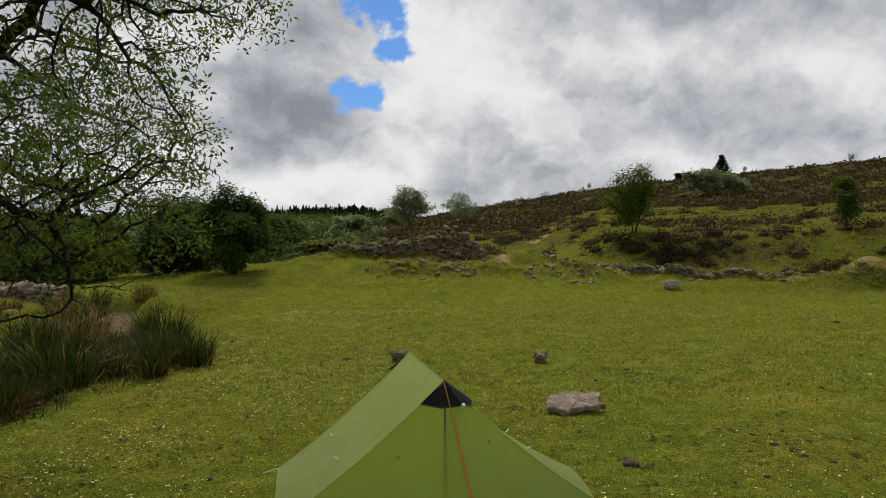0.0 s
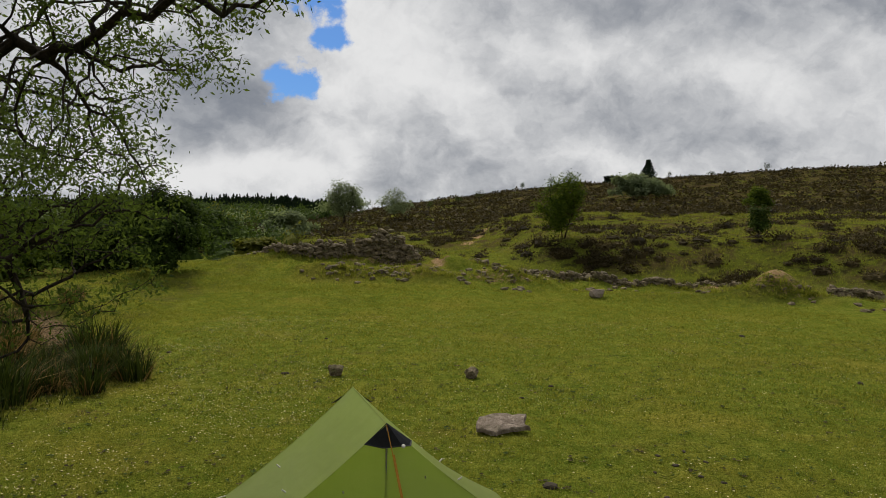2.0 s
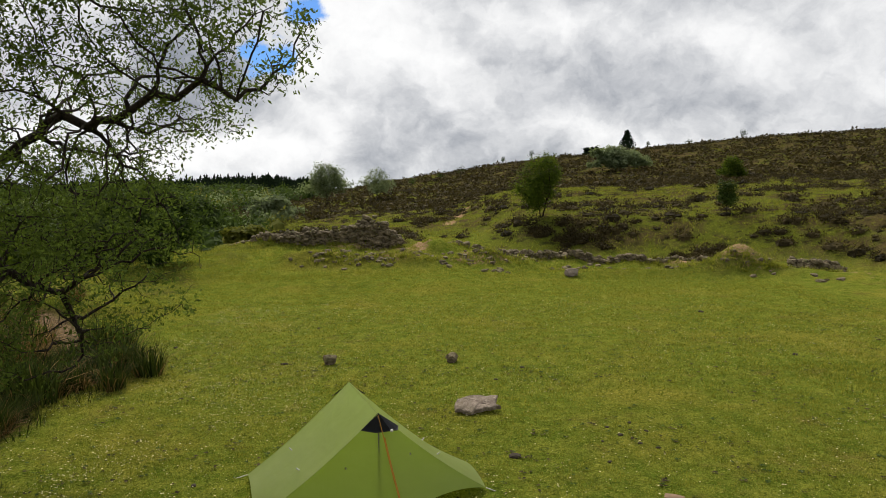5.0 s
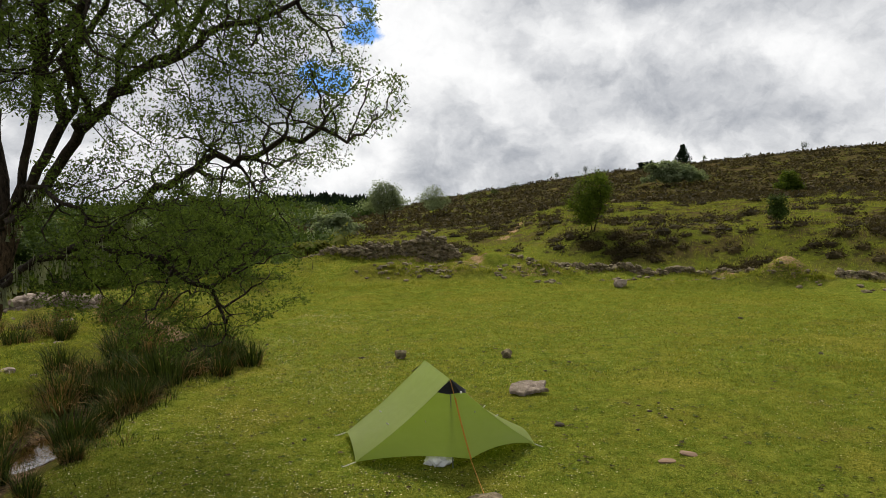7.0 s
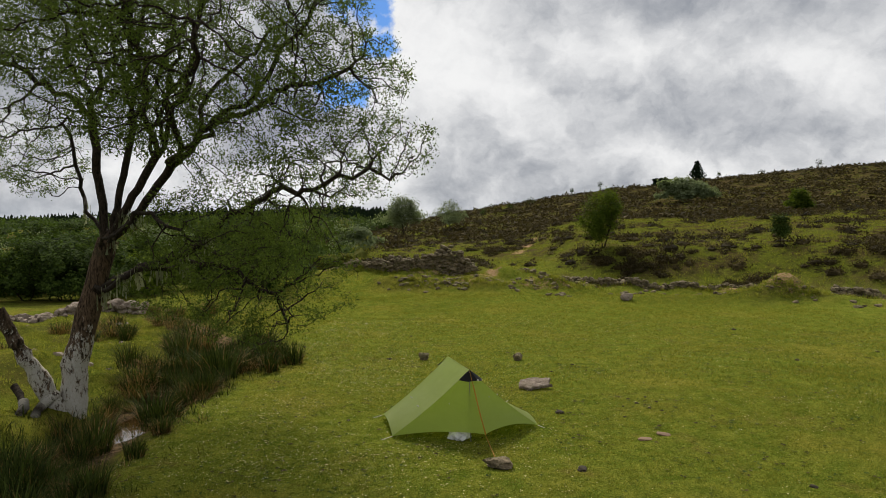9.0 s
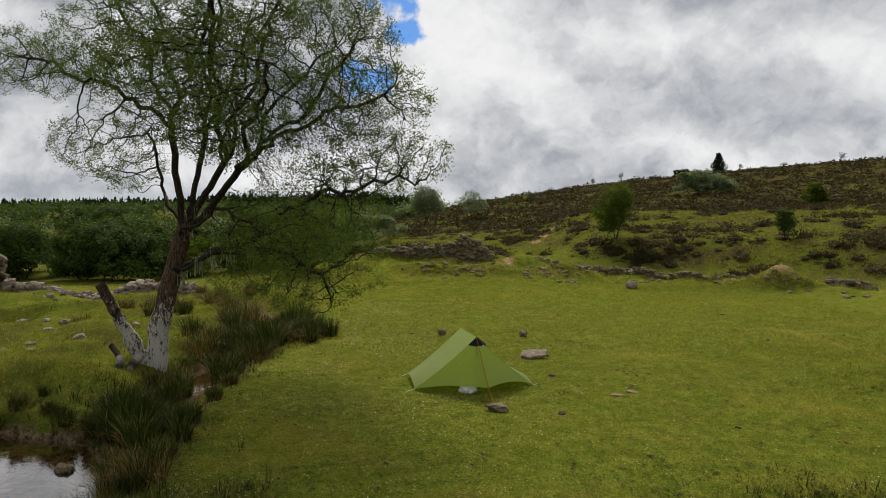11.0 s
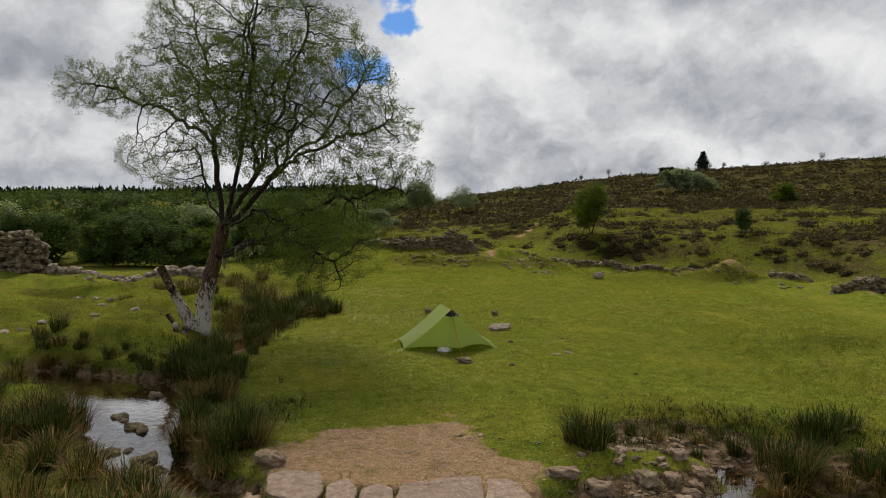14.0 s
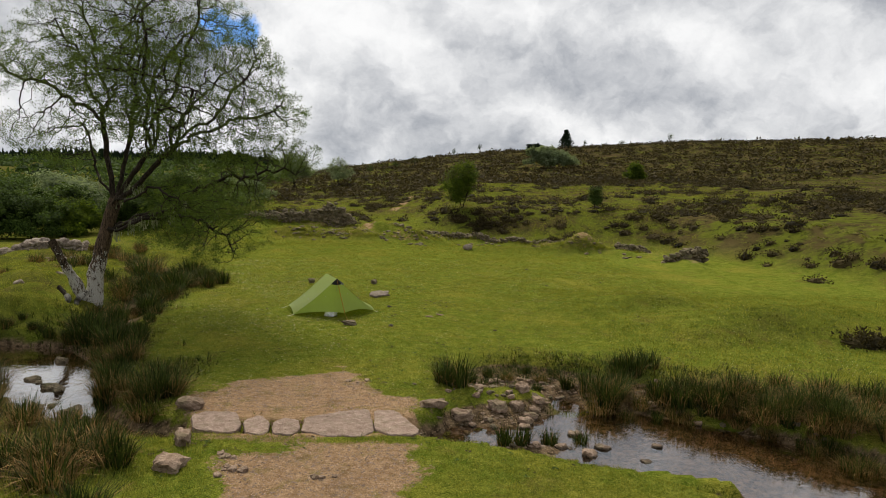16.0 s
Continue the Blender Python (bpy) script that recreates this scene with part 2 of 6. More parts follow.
def bark_material():
    m, n = material("bark")
    at = place(n)
    z = n.add("ShaderNodeSeparateXYZ", "", i0=at).outputs[2]
    long = n.vec("MULTIPLY", at, (1, 1, 0.3))
    ridge = n.noise(long, 22, 8, 0.75, 0.4)
    c = n.mix(n.span(ridge, 0.35, 0.65), (0.010, 0.008, 0.006), n.mix(n.span(n.add("ShaderNodeAttribute", "girth").outputs["Fac"], 0.06, 0.18), (0.046, 0.035, 0.025), (0.150, 0.100, 0.062)))
    lichen = n.math("ADD", n.math("MULTIPLY", n.noise(n.vec("MULTIPLY", at, (1, 1, 0.5)), 11.0, 8, 0.8), 0.75), n.math("MULTIPLY", n.noise(at, 2.4, 4, 0.6), 0.25))
    lichen = n.math("ADD", n.math("MULTIPLY", n.math("SUBTRACT", lichen, 0.5), 1.9), 0.52)
    girth = n.add("ShaderNodeAttribute", "girth").outputs["Fac"]
    c = n.mix(n.math("MULTIPLY", n.span(n.math("SUBTRACT", lichen, n.span(z, 0.4, 3.4, 0.0, 0.46)), 0.40, 0.47), n.span(girth, 0.07, 0.11)), c, n.mix(n.noise(at, 30.0, 5, 0.7), (0.24, 0.22, 0.18), (0.60, 0.58, 0.52)))
    c = n.mix(n.span(n.noise(at, 3.0, 6, 0.7), 0.56, 0.7, 0.0, 0.35), c, (0.060, 0.068, 0.034))
    finish(n, c, 0.95, ridge, 1.0, 0.03, spec=0.1)
    return m


def water_material():
    m, n = material("water")
    at = place(n)
    ripple = n.math("ADD", n.noise(at, 5.0, 3, 0.5, 0.4), n.math("MULTIPLY", n.noise(at, 19.0, 3, 0.5), 0.25))
    b = n.add("ShaderNodeBump", "", Height=ripple, Strength=0.10, Distance=0.03)
    f = n.add("ShaderNodeFresnel", "", IOR=1.36, Normal=b.outputs[0])
    shine = n.add("ShaderNodeBsdfGlossy", "", Color=(1, 1, 1, 1), Roughness=0.03, Normal=b.outputs[0])
    clear = n.add("ShaderNodeBsdfTransparent", "", Color=(0.88, 0.77, 0.62, 1))
    x = n.add("ShaderNodeMixShader", "", i0=n.math("ADD", n.math("MULTIPLY", f.outputs[0], 2.2), 0.06, clamp=True), i1=clear.outputs[0], i2=shine.outputs[0])
    n.add("ShaderNodeOutputMaterial", "", Surface=x.outputs[0])
    return m


def tent_material():
    m, n = material("tent_nylon")
    at = place(n)
    weave = n.noise(n.vec("MULTIPLY", at, (1, 1, 2.2)), 3.2, 5, 0.6, 0.6)
    c = n.mix(n.span(weave, 0.35, 0.7), (0.250, 0.305, 0.085), (0.285, 0.340, 0.105))
    wrinkle = n.math("ADD", n.noise(n.vec("MULTIPLY", at, (2.2, 1.2, 0.5)), 2.4, 3, 0.5, 0.3), n.math("MULTIPLY", n.noise(at, 9.0, 3, 0.5), 0.08))
    b = n.add("ShaderNodeBump", "", Height=wrinkle, Strength=0.35, Distance=0.06)
    p = n.add("ShaderNodeBsdfPrincipled", "", Base_Color=c, Roughness=0.42, Normal=b.outputs[0])
    p.inputs["Specular IOR Level"].default_value = 0.35
    t = n.add("ShaderNodeBsdfTranslucent", "", Color=(0.52, 0.62, 0.16, 1))
    x = n.add("ShaderNodeMixShader", "", i0=0.55, i1=p.outputs[0], i2=t.outputs[0])
    n.add("ShaderNodeOutputMaterial", "", Surface=x.outputs[0])
    return m


def plain(name, colour, rough=0.7, wear=0.3, scale=20.0, spec=0.3, **more):
    m, n = material(name)
    at = place(n)
    k = n.noise(at, scale, 5, 0.65)
    c = n.mix(n.span(k, 0.35, 0.7, 0.0, wear), colour, tuple(v * 0.45 for v in colour))
    finish(n, c, rough, k, 0.3, 0.005, spec, **more)
    return m


GROUND, WATER, BARK, TENT = ground_material(), water_material(), bark_material(), tent_material()
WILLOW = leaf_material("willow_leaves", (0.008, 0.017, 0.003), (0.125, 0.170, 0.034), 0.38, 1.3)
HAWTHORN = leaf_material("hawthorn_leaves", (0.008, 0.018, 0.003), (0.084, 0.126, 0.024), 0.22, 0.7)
FRESH = leaf_material("young_leaves", (0.010, 0.024, 0.003), (0.115, 0.155, 0.016), 0.45, 1.1)
SALLOW = leaf_material("grey_sallow_leaves", (0.080, 0.105, 0.050), (0.250, 0.290, 0.160), 0.35, 0.5)
PINE = leaf_material("conifer_needles", (0.008, 0.016, 0.008), (0.022, 0.036, 0.016), 0.1, 0.3)
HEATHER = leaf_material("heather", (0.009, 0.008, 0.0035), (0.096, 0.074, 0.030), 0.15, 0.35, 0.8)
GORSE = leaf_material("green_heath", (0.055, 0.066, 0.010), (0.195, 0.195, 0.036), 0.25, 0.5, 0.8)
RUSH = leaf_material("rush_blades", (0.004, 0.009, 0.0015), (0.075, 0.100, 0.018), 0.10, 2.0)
STRAW = leaf_material("dry_rush_blades", (0.050, 0.031, 0.009), (0.340, 0.215, 0.080), 0.15, 2.0)
LAWN = leaf_material("grass_blades", (0.036, 0.066, 0.007), (0.345, 0.330, 0.054), 0.28, 5.0, 0.9)
PETAL = plain("cream_petal", (0.62, 0.56, 0.28), 0.6, 0.1)
GRANITE = stone_material("pale_granite", (0.20, 0.152, 0.116), (0.45, 0.370, 0.300), 0.25, 5.0)
MOSSY = stone_material("mossy_fieldstone", (0.080, 0.062, 0.036), (0.34, 0.270, 0.170), 0.6, 4.0)
SLABSTONE = stone_material("slab_granite", (0.235, 0.160, 0.120), (0.40, 0.300, 0.235), 0.2, 7.0)
BROOKSTONE = stone_material("brook_granite", (0.19, 0.125, 0.082), (0.44, 0.325, 0.235), 0.4, 6.0, True)
BLACK = plain("black_nylon", (0.022, 0.023, 0.028), 0.55, 0.4, 30)
ORANGE = plain("orange_webbing", (0.50, 0.23, 0.03), 0.7, 0.3, 60)
WHITE = plain("white_bag", (0.70, 0.70, 0.70), 0.45, 0.35, 14)
CORD = plain("pale_cord", (0.62, 0.60, 0.54), 0.8, 0.2, 60)
METAL = plain("pole_metal", (0.30, 0.30, 0.31), 0.35, 0.2, 40, 0.5, Metallic=0.9)
DUNG = plain("dry_dung", (0.045, 0.035, 0.022), 0.95, 0.5, 25)
PLANK = plain("brown_board", (0.20, 0.125, 0.075), 0.8, 0.6, 14)
LICHEN = leaf_material("beard_lichen", (0.14, 0.15, 0.09), (0.26, 0.27, 0.18), 0.35, 2.0, 0.9)

# ---- helpers for meshes ----
rng = np.random.default_rng(7)


def mesh_of(name, verts, faces, mat=None, smooth=False, attrs=None):
    """A mesh from arrays: faces is an (n, 3) or (n, 4) array of indices."""
    verts, faces = np.asarray(verts, np.float32), np.asarray(faces, np.int32)
    me = bpy.data.meshes.new(name)
    k = faces.shape[1]
    me.vertices.add(len(verts))
    me.vertices.foreach_set("co", verts.ravel())
    me.loops.add(faces.size)
    me.loops.foreach_set("vertex_index", faces.ravel())
    me.polygons.add(len(faces))
    me.polygons.foreach_set("loop_start", np.arange(0, faces.size, k, dtype=np.int32))
    me.polygons.foreach_set("use_smooth", np.full(len(faces), smooth))
    for key, values in (attrs or {}).items():
        me.attributes.new(key, "FLOAT", "POINT").data.foreach_set("value", np.asarray(values, np.float32))
    me.update(calc_edges=True)
    if mat:
        me.materials.append(mat)
    return me


def part(name, data, mat=None, parent=None, label=""):
    """Links a bmesh or mesh as one mesh object under a thing or a part."""
    if isinstance(data, bmesh.types.BMesh):
        me = bpy.data.meshes.new(name)
        data.to_mesh(me)
        data.free()
        data = me
    if mat and not data.materials:
        data.materials.append(mat)
    ob = new(name, data)
    if parent:
        ob.parent = parent
    return tagged(ob, label)


def empty(name, label, category, group="", at=(0, 0, 0)):
    ob = tagged(new(name), label, category, group)
    ob.empty_display_size = 0.1
    ob.location = at
    return ob


def smooth01(a, b, x):
    t = np.clip((np.asarray(x, float) - a) / (b - a), 0, 1)
    return t * t * (3 - 2 * t)


LATTICE = rng.random((256, 256))


def grain(x, y, size, octaves=3, seed=0):
    """Smooth value noise in -1..1, vectorised."""
    total, amp, norm = 0.0, 1.0, 0.0
    for o in range(octaves):
        u, v = np.asarray(x) / size + 17.3 * (o + seed), np.asarray(y) / size + 31.7 * (o + 2 * seed)
        i, j = np.floor(u).astype(int), np.floor(v).astype(int)
        a, b = u - i, v - j
        a, b = a * a * (3 - 2 * a), b * b * (3 - 2 * b)
        g = lambda p, q: LATTICE[(i + p) % 256, (j + q) % 256]
        total = total + amp * ((g(0, 0) * (1 - a) + g(1, 0) * a) * (1 - b) + (g(0, 1) * (1 - a) + g(1, 1) * a) * b)
        norm, amp, size = norm + amp, amp * 0.5, size * 0.5
    return 2 * total / norm - 1


def to_line(x, y, line):
    """Distance to a polyline of (x, y, half width) and the half width at the nearest place."""
    best, width = np.full(np.shape(x), 1e9), np.zeros(np.shape(x))
    for (ax, ay, aw), (bx, by, bw) in zip(line, line[1:]):
        dx, dy = bx - ax, by - ay
        t = np.clip(((x - ax) * dx + (y - ay) * dy) / (dx * dx + dy * dy), 0, 1)
        d = np.hypot(x - ax - t * dx, y - ay - t * dy)
        near = d < best
        best, width = np.where(near, d, best), np.where(near, aw + t * (bw - aw), width)
    return best, width


# ---- the lie of the land ----
BROOK = [(-19, 4.5, 0.5), (-12.5, 2.6, 0.5), (-9.5, 1.9, 0.55), (-7.4, 1.0, 1.1), (-5.9, -1.0, 1.0), (-5.0, -2.8, 0.62), (-3.4, -4.25, 0.36), (-2.2, -4.55, 0.28), (-1.8, -4.72, 0.15), (1.8, -4.74, 0.15), (2.2, -4.6, 0.3),
         (3.1, -4.5, 0.75), (4.6, -4.6, 1.35), (6.0, -4.8, 1.75), (8.0, -6.2, 1.8), (9.8, -7.9, 1.8), (13, -10.6, 1.8), (19, -15, 1.8)]
SIDE = [(-5.7, -1.0, 0.3), (-6.2, 2.0, 0.35), (-6.7, 5.0, 0.40), (-6.95, 7.2, 0.42), (-7.1, 9.5, 0.3), (-6.6, 12.5, 0.3), (-8.5, 16, 0.3), (-12, 21, 0.3)]
CLODS = [(4.45, -7.05, 0.55, 0.35, -35, 0.34), (5.6, -6.72, 0.50, 0.30, -10, 0.38), (6.35, -7.0, 0.50, 0.28, -20, 0.36), (7.9, -8.2, 0.7, 0.3, -35, 0.34)]
SCREE = [(3.6, -1.3, 0.5), (4.5, -1.0, 0.8), (5.8, -1.5, 0.6), (7.2, -2.4, 0.4)]
FOOT = [(-200, 120, 0), (-60, 62, 0), (-18, 45, 0), (-6, 38.5, 0), (4, 37, 0), (14, 34.5, 0), (20, 29, 0), (23.5, 21, 0), (25.5, 12, 0), (30, 0, 0), (40, -20, 0), (70, -60, 0), (120, -130, 0)]
LEVEL = -0.40


def beyond(x, y):
    """How far a place lies uphill of the foot of the moor."""
    d, _ = to_line(x, y, FOOT)
    foot_y = np.interp(x, [p[0] for p in FOOT], [p[1] for p in FOOT])
    return np.where(y > foot_y, d, -d)


def bumps(x, y, rows):
    z = 0.0
    for cx, cy, rx, ry, turn, h in rows:
        c, s = math.cos(radians(turn)), math.sin(radians(turn))
        u, v = ((x - cx) * c + (y - cy) * s) / rx, (-(x - cx) * s + (y - cy) * c) / ry
        z = z + h * np.exp(-(u * u + v * v))
    return z


KNOLLS = [(9.9, 6.6, 2.3, 1.1, -6, 0.52), (11.8, 6.2, 1.7, 0.9, 0, 0.34), (13.0, 3.4, 3.2, 1.5, -6, 0.80), (16.5, 4.8, 2.6, 1.2, 10, 0.6), (11.0, 2.0, 1.3, 0.8, 10, 0.22), (8.3, 5.5, 0.9, 0.5, 0, 0.16), (-8.6, 4.6, 1.5, 0.8, 14, 0.42), (-10.6, 4.2, 1.3, 0.8, 10, 0.26), (-10.2, 6.6, 1.2, 1.0, 0, 0.40), (-11.5, 9.0, 1.5, 1.0, 20, 0.3), (-7.9, 6.4, 0.8, 0.8, 0, 0.25),
          (-2.6, 24.3, 1.3, 0.8, 0, -0.28), (-2.9, 21.6, 1.6, 0.45, 0, -0.12), (15.2, 28.4, 1.35, 1.2, 0, 1.25), (13.6, 27.4, 1.5, 0.8, 20, 0.35), (17.0, 26.6, 1.6, 0.8, -30, 0.40), (12.0, 28.0, 2.4, 0.7, -4, 0.28), (8.0, 28.0, 2.2, 0.8, 0, 0.30)]
BANKS = [([(-9.5, 37, 1.6), (-5, 35.5, 1.8), (-1, 33.5, 2.2), (1.5, 33, 1.5)], 0.75), ([(-5.5, 31.2, 0.9), (-1, 30.0, 1.3), (3.5, 30.2, 1.3), (5.5, 31, 1.0)], 0.70),
         ([(1.5, 33.5, 1.2), (5, 34, 0.8), (8.5, 32.5, 0.8), (13, 31, 0.8), (17, 30, 0.7)], 0.42), ([(-13, 24, 1.5), (-10.5, 29, 2.5), (-9, 34, 2.5)], 0.35), ([(18, 28.5, 0.8), (20, 24, 1.0), (19, 19.5, 0.8)], 0.35)]
RIDGE_X = [-400, -80, -40, -20, -9, 4, 17, 30, 45, 57, 72, 90, 125, 400]
RIDGE_Z = [1.0, 1.5, 3.0, 5.8, 7.3, 9.2, 10.9, 12.2, 13.2, 14.2, 15.2, 15.4, 15.2, 15.0]


def height(x, y):
    x, y = np.asarray(x, float), np.asarray(y, float)
    near = smooth01(160, 40, np.hypot(x, y))
    z = (0.050 * grain(x, y, 1.7, 3) + 0.022 * grain(x, y, 0.6, 2, 21)) * near + 0.10 * grain(x, y, 7.0, 2, 3) * near
    left = smooth01(-7.0, -9.5, x) * smooth01(26, 18, y) * smooth01(-3, 1, y)
    z = z + 0.55 * smooth01(21, 35, y) * smooth01(9, 1, x) * smooth01(-22, -12, x) * smooth01(90, 45, y)
    z = z + left * (0.02 + 0.36 * (1 - np.abs(grain(x, y, 2.6, 2, 5)) * 2.2) + 0.20 * grain(x, y, 1.0, 2, 6))
    z = z + bumps(x, y, KNOLLS)
    for line, h in BANKS:
        d, wd = to_line(x, y, line)
        z = z + h * np.exp(-(d / np.maximum(wd, 0.1)) ** 2) * (0.75 + 0.65 * grain(x, y, 1.2, 3, 9))
    s = beyond(x, y)
    ridge = np.interp(x, RIDGE_X, RIDGE_Z)
    rise = np.interp(s, [-1, 0, 8, 20, 50, 105, 130, 400], [0, 0.05, 0.9, 2.3, 5.6, 13.0, 13.6, 14.5]) / 13.0
    z = z + ridge * rise + 1.9 * smooth01(0, 6, s) * smooth01(3, 9, x) * smooth01(60, 20, s)
    z = z + smooth01(2, 14, s) * (0.35 * grain(x, y, 4.5, 3, 7) + 0.45 * grain(x, y, 17, 2, 8) * smooth01(8, 40, s)) * smooth01(200, 90, s)
    far_left = smooth01(150, 480, np.hypot(x, y)) * smooth01(-20, -90, x)
    z = z + far_left * np.interp(x, [-600, -420, -250, -100, -40], [2, 3, 6, 11, 8])
    level = smooth01(3.2, 2.2, np.abs(x)) * smooth01(2.1, 1.2, np.abs(y + 4.7))
    z = z * (1 - level)
    d, wd = to_line(x, y, BROOK)
    edge = wd + 0.12 * grain(x, y, 0.8, 2, 11)
    soft = np.where((x > 2.6) & (y > -4.0), 1.1, np.where((x > -2.1) & (x < 2.05), 0.10, 0.42))
    carve = 1 - smooth01(-0.12, 1.0, (d - edge) / soft)
    d2, w2 = to_line(x, y, SIDE)
    carve2 = 1 - smooth01(-0.1, 1.0, (d2 - w2 - 0.1 * grain(x, y, 0.7, 2, 12)) / 0.9)
    d3, w3 = to_line(x, y, SCREE)
    carve3 = 1 - smooth01(0, 1, (d3 - w3) / 0.8)
    bed = LEVEL - 0.10 + 0.05 * grain(x, y, 0.5, 2, 13)
    shoal = 0.22 * np.exp(-(((x - 3.8) / 0.7) ** 2 + ((y + 4.85) / 0.35) ** 2)) + 0.16 * np.exp(-(((x - 4.0) / 0.8) ** 2 + ((y + 3.2) / 0.7) ** 2)) + 0.16 * np.exp(-(((x + 4.3) / 0.5) ** 2 + ((y + 3.4) / 0.4) ** 2))
    z = z + (bed + shoal - z) * carve
    bed2 = LEVEL + 0.12 + 0.08 * grain(x, y, 0.9, 2, 14) - 0.38 * np.exp(-(((x + 6.9) / 0.55) ** 2 + ((y - 6.9) / 1.1) ** 2))
    z = np.minimum(z, z + (bed2 - z) * carve2)
    z = np.minimum(z, z + (LEVEL + 0.12 + 0.06 * grain(x, y, 0.6, 2, 15) - z) * carve3 * 0.85)
    z = np.minimum(z, z + (LEVEL - 0.09 - z) * np.exp(-(((x - 5.35) / 0.45) ** 2 + ((y + 2.45) / 0.75) ** 2) ** 2))
    z = np.maximum(z, -0.90 + 0.84 * np.minimum(bumps(x, y, [(*c[:5], 1.6) for c in CLODS]), 1.0) + 0.03 * grain(x, y, 0.5, 2, 16))
    return z


def spot(x, y):
    return float(height(np.array([x]), np.array([y]))[0])


def axis(knots):
    """Coordinates with the given spacing between the given places."""
    out = [knots[0][0]]
    for (a, step), (b, nxt) in zip(knots, knots[1:]):
        while out[-1] < b - 1e-6:
            t = (out[-1] - a) / (b - a)
            out.append(min(b, out[-1] + step + (nxt - step) * t))
    return np.array(out)


PATH_LINE = [(0.2, -1.75, 0.75), (-0.1, -3.0, 2.15), (0.3, -5.5, 1.7), (0.2, -9, 1.4), (0.2, -14, 1.4)]
FRINGE = [(-1.2, -5.55, 0.75, 0.38, -8, 0.75), (0.7, -5.36, 0.8, 0.2, 0, 0.8), (1.75, -5.36, 0.5, 0.22, 0, 0.8), (-0.35, -5.75, 0.5, 0.3, 0, 0.6), (-1.75, -6.2, 0.3, 0.4, 0, 0.6), (0.55, -3.75, 0.8, 0.12, 0, 0.4), (1.5, -2.6, 0.5, 0.25, 0, 0.35), (-1.0, -7.4, 0.5, 0.4, 0, 0.4)]


def worn(x, y):
    """How far the dirt path is worn bare of grass."""
    d, wd = to_line(x, y, PATH_LINE)
    k = 1.0 - smooth01(-0.55, 0.45, d - wd + 0.7 * grain(x, y, 1.6, 3, 17) + 0.35 * grain(x, y, 0.42, 2, 18))
    return np.clip(k - bumps(x, y, FRINGE), 0, 1)


GX = axis([(-2600, 300), (-400, 40), (-90, 4), (-30, 0.8), (-11, 0.16), (11, 0.16), (28, 0.6), (90, 2.2), (220, 12), (2600, 300)])
GY = axis([(-2600, 300), (-300, 30), (-40, 2.0), (-12, 0.25), (-8, 0.13), (3, 0.15), (16, 0.2), (26, 0.28), (38, 0.3), (70, 1.0), (150, 1.8), (400, 25), (3000, 300)])
gx, gy = np.meshgrid(GX, GY)
gz = height(gx, gy)
s_up = beyond(gx, gy)
track = to_line(gx, gy, [(2.9, 50.5, 0.35), (3.6, 55, 0.5), (5.0, 60, 0.4)])
d_brook, w_brook = to_line(gx, gy, BROOK)
d_side, w_side = to_line(gx, gy, SIDE)
d_scree, w_scree = to_line(gx, gy, SCREE)
wet = np.maximum(1 - smooth01(0.0, 0.45, d_brook - w_brook), 1 - smooth01(-0.1, 0.45, d_side - w_side))
wet = np.maximum(wet, 1 - smooth01(0.2, 0.9, d_scree - w_scree)) 
wet = np.maximum(wet, np.clip(bumps(gx, gy, [(3.9, -2.6, 1.1, 1.4, 0, 1.3), (3.0, -3.9, 0.7, 0.5, 0, 1.2)]), 0, 1)) * smooth01(30, 15, gy) * smooth01(-0.08, -0.22, gz)
bare = np.maximum(worn(gx, gy), (1 - smooth01(-0.3, 0.5, track[0] - track[1])) * 0.9)
for line, _ in BANKS[:3] + BANKS[4:]:
    d_bank, w_bank = to_line(gx, gy, line)
    bare = np.maximum(bare, 0.74 * np.exp(-(d_bank / (0.8 * w_bank + 0.1)) ** 2) * smooth01(-0.4, 0.5, grain(gx, gy, 1.4, 3, 19)))
bare = np.maximum(bare, bumps(gx, gy, [(15.0, 28.0, 1.4, 1.2, 0, 0.56), (12.2, 28.0, 1.6, 0.5, 0, 0.45), (-1.0, 29.6, 3.0, 0.5, 0, 0.45), (3.0, 29.4, 1.5, 0.5, 0, 0.5), (17.0, 27.0, 1.4, 0.6, 0, 0.4)]))
green = np.exp(-(((gx - 2.5) / 3.0) ** 2 + ((gy - 42) / 4.5) ** 2))
moor = smooth01(-0.5, 3.0, s_up) * (1 - 0.9 * green)
moor = np.maximum(moor, 0.7 * smooth01(-12, -20, gx) * smooth01(18, 30, gy))
rough = bumps(gx, gy, [(9.9, 6.1, 1.8, 0.8, -4, 0.4), (13.2, 2.6, 3.0, 1.2, -4, 0.4), (-9.4, 3.2, 1.6, 0.9, 10, 0.5), (13.5, 27.5, 4.0, 1.2, 0, 0.6), (-1, 30, 4.5, 1.0, 0, 0.5)])
moor = np.maximum(moor, np.clip(rough, 0, 0.85))
moor = np.maximum(moor, 0.55 * smooth01(-7.4, -8.6, gx) * smooth01(-0.5, 0.4, grain(gx, gy, 1.6, 3, 29)) * smooth01(-3, 0, gy))
moor = np.maximum(moor, 0.9 * (1 - smooth01(0.6, 1.5, d_side)) * smooth01(-0.12, -0.2, gz + 0.10 * grain(gx, gy, 0.8, 2, 23)))
moor = np.maximum(moor, smooth01(60, 110, np.hypot(gx, gy)))
moor = moor + smooth01(12, 55, s_up) * smooth01(-5, 20, gx)
idx = np.arange(gx.size).reshape(gx.shape)
quads = np.stack([idx[:-1, :-1], idx[:-1, 1:], idx[1:, 1:], idx[1:, :-1]], -1).reshape(-1, 4)
